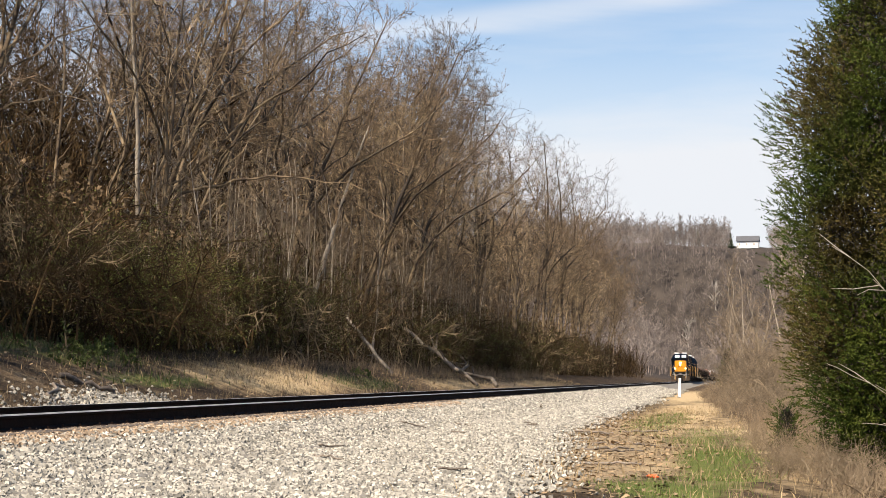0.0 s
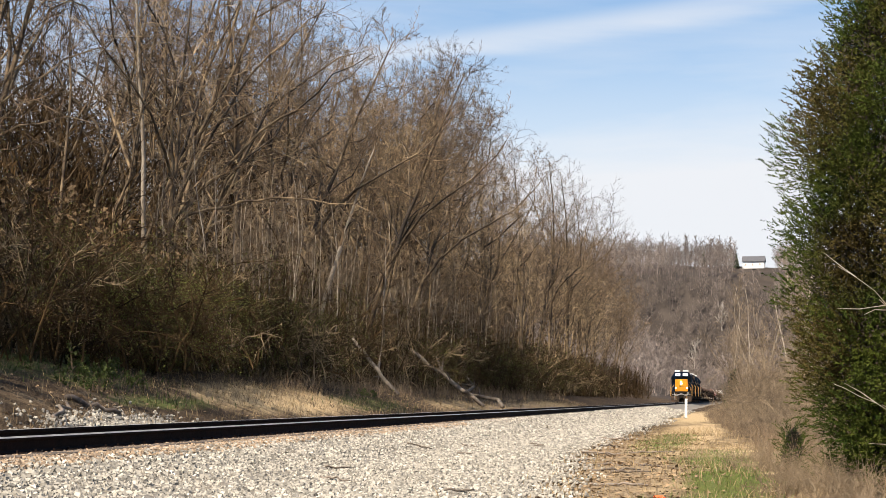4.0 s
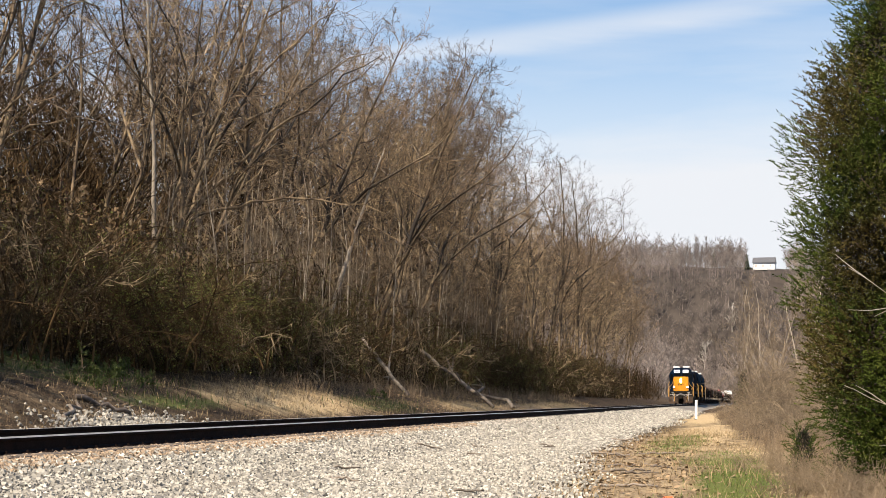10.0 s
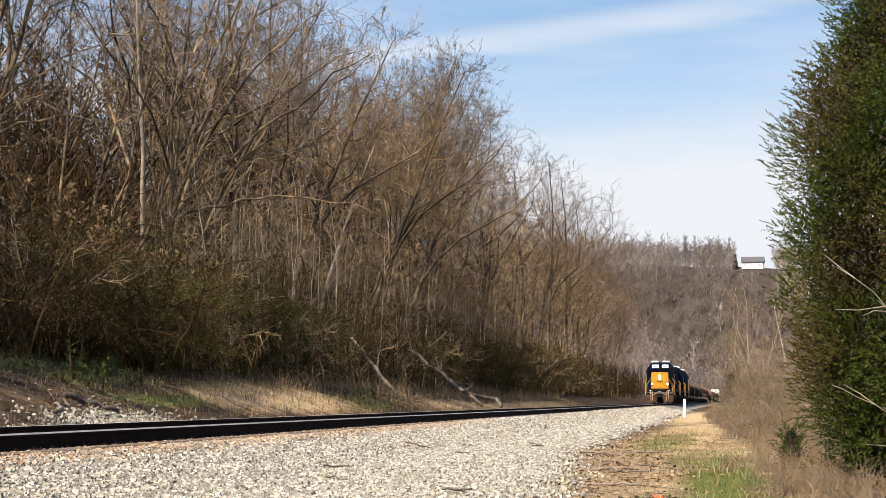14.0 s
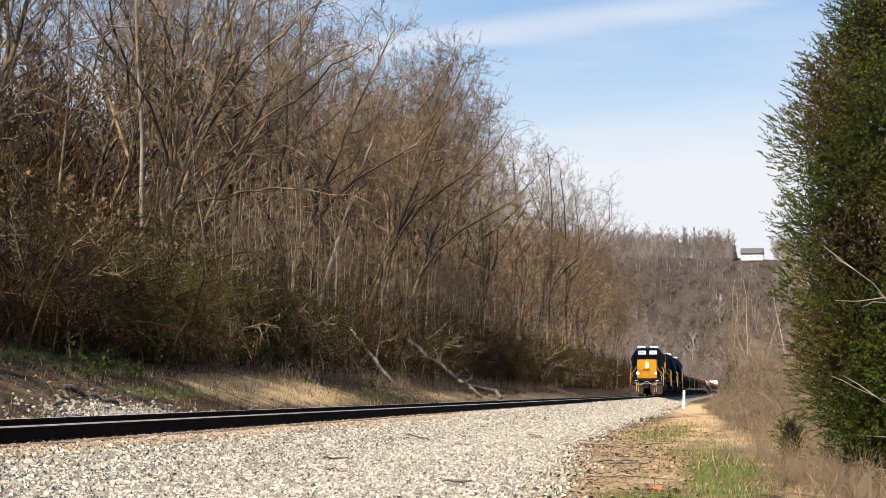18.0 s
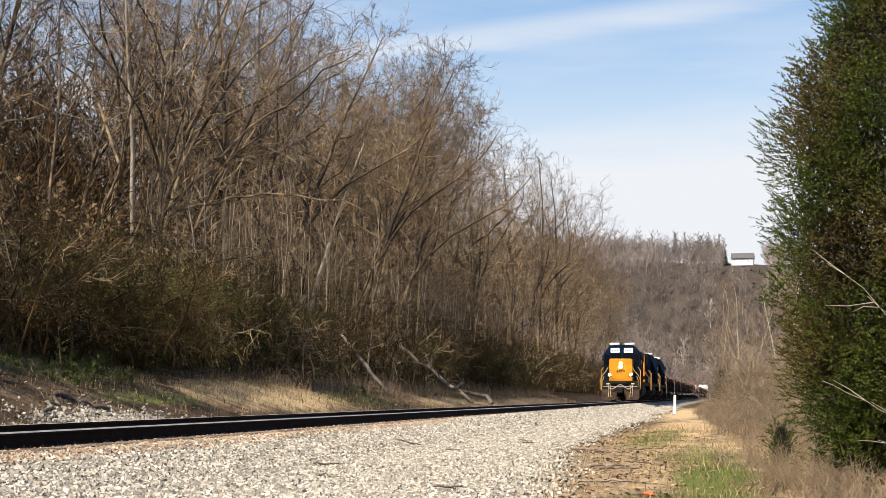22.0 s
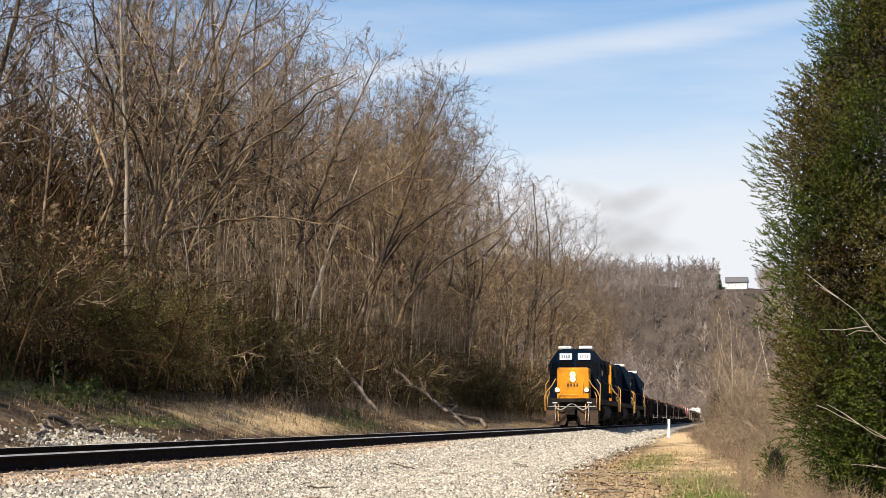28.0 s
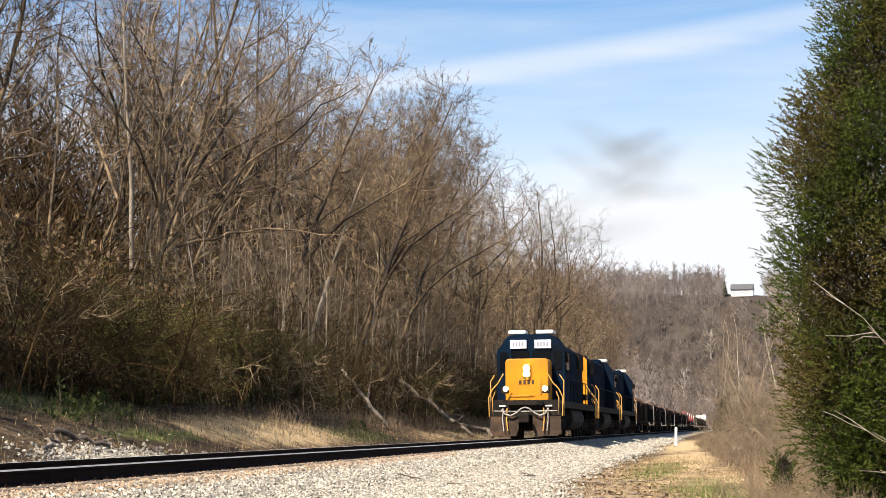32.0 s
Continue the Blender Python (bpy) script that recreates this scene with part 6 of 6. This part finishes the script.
for x0, y0, x1, y1, rad in ((-3.1, 35.8, -2.3, 35.0, 0.022), (-5.07, 21.7, -4.6, 21.2, 0.014), (-5.6, 36.6, -5.15, 35.6, 0.014), (-3.6, 47.6, -2.9, 47.0, 0.025), (-3.3, 40.5, -2.8, 41.2, 0.018)):
    log_thing("stick", on_land(x0, y0, 0.06), on_land(x1, y1, 0.06), rad, rad * 0.7, M_DEAD_WOOD, "weathered brown stick lying beside the track", "stick", int(y0 * 10))
seg = shrub_seg(620, 0.16, 1, 0.5, thin=0.004, twigs=6)
stand(shrub("dead_weed", seg, "small dark dead weed standing in the ballast", M_TWIG, M_WITHERED, 60, 0.02, 621, "", "weeds"), -5.9, 55.0, 0, 0.03)
# a redbud in flower among the bare trees
seg = tangle_seg(625, 5.5, 10, 0.5)
M_BLOSSOM = material("redbud_blossom", (0.23, 0.075, 0.105), (0.14, 0.05, 0.075), scale=1.5, bump=0, translucent=0.2, island=True, vary=0.3)
stand(shrub("redbud_tree", seg[seg[:, 8] < 3], "small redbud with a haze of dull pink blossom", M_TWIG, M_BLOSSOM, 2600, 0.022, 626, "", "tree"), -22.3, 58.0, 30)
bm = bmesh.new()
bmesh.ops.create_icosphere(bm, subdivisions=2, radius=0.06)
for v in bm.verts:
    v.co = Vector((v.co.x * 1.6, v.co.y, v.co.z * 0.5)) * (0.8 + 0.4 * noise.noise(v.co * 20))
me = bpy.data.meshes.new("orange_scrap")
bm.to_mesh(me)
bm.free()
me.materials.append(M_ORANGE)
scrap = tagged(new("orange_scrap", me), "crumpled orange scrap lying in the grass", "litter")
scrap.location = on_land(-0.95, 21.5, 0.04)


def arching_sapling(x, y, seed, stems, label):
    """A leafless sapling whose pale stems lean out in long arcs."""
    r = rng(seed)
    ob = thing("bare_sapling", label, "sapling")
    ob.matrix_basis = pose(x, y, float(land(x, y)) - 0.1)
    for reach, rise, sag in stems:
        t = np.linspace(0, 1, 14)
        px = -reach * t ** 1.2 + 0.05 * np.cumsum(r.normal(size=14))
        pz = 0.3 + rise * t - sag * t * t + 0.03 * np.cumsum(r.normal(size=14)) * 0.5
        py = -0.3 * t + 0.02 * np.cumsum(r.normal(size=14))
        pts = np.stack([px, py, pz], -1)
        stem = shared("stem", quick_mesh("stem", *bent_tube(pts, np.linspace(0.011, 0.003, 14), 5), M_PALE_BARK, smooth=True), ob)
        for k in range(5):
            j = int(r.integers(4, 13))
            d = np.array([-r.uniform(0.2, 0.6), r.normal(0, 0.1), r.uniform(-0.1, 0.35)])
            q = [pts[j], pts[j] + d * 0.5 + r.normal(size=3) * 0.02, pts[j] + d]
            shared("twig", quick_mesh("twig", *bent_tube(q, [0.006, 0.005, 0.002], 4), M_PALE_BARK), stem)
    return ob


arching_sapling(3.2, 20.6, 601, [(2.3, 4.2, 1.3), (1.9, 3.2, 0.8), (2.1, 2.4, 0.9), (1.5, 1.6, 0.7)], "pale leafless sapling arching in front of the cedar")

# diesel smoke: soft curling veils
PUFFS = []
for kind in range(3):
    verts = []
    for i in range(13):
        for j in range(7):
            y = -4.5 + 0.75 * i
            z = (-1.35 + 0.45 * j) * math.sqrt(max(0.02, 1 - (y / 4.6) ** 2))
            verts.append((0.10 * math.sin(0.9 * y + kind * 2) + 0.08 * math.sin(2.1 * z + kind), y, z + 0.08 * math.sin(0.7 * y + kind)))
    faces = [[i * 7 + j, i * 7 + j + 1, i * 7 + j + 8, i * 7 + j + 7] for i in range(12) for j in range(6)]
    veil = quick_mesh("smoke_puff", verts, faces, M_SMOKE, smooth=True)
    for k in range(5):
        PUFFS.append(tagged(new("smoke_puff", veil), "wisp of thin grey diesel smoke", "smoke", "exhaust smoke", "stuff"))


# ---------------------------------------------------------------- what moves
def front_y(t):
    """Place of the leading coupler along the track."""
    return float(np.interp(t, FRONT_T, FRONT_Y))


FRONT_T = [0.0, 32.0]
FRONT_Y = [296.0, 76.0]


def motions():
    # the train rolls down the line towards the camera
    for ob, back, turn in vehicles:
        walk(ob, [(t, pose(TRACK_X, front_y(t) + back, 0, 0, 0, turn)) for t in range(0, 33, 2)])
    steps = [0.08 * k for k in range(401)]
    for ob, rad, centre, sense in TURNING:
        rows = []
        for t in steps:
            rolled = math.degrees((front_y(0) - front_y(t)) / rad)
            rows.append((t, pose(*centre, sense * (rolled % 360.0), 0, 0)))
        walk(ob, rows)
    # smoke leaves the leading stack in the last third of the clip, rises and hangs over the line
    q = rng(501)
    for k, ob in enumerate(PUFFS):
        order = (k % 5) * 3 + k // 5
        stack = 12.4
        go = 20.6 + 0.33 * order if order < 9 else 23.8 + 1.0 * (order - 9)
        drift = np.array([q.uniform(-4.2, 3.4), q.normal(0, 1.6) - 1.0, -2.9 + 6.0 * ((7 * k) % 15) / 14])
        spin = (q.uniform(-38, 38), q.uniform(-10, 10), q.uniform(75, 105) * (1 if q.random() < 0.5 else -1))
        rows = []
        for t in [0, 10, 18, 20] + [20.5 + 0.5 * i for i in range(24)]:
            if t <= go:
                rows.append((t, pose(TRACK_X, front_y(t) + stack, 2.95)))
            else:
                age = t - go
                out = 1 - math.exp(-age / 1.6)
                rows.append((t, pose(TRACK_X + drift[0] * out, front_y(go) + stack + drift[1] * out,
                                     2.95 + 5.5 * (1 - math.exp(-age / 0.9)) + 1.45 * age + drift[2] * out,
                                     spin[0] * out, spin[1] * out, spin[2] * out)))
        walk(ob, rows)


motions()
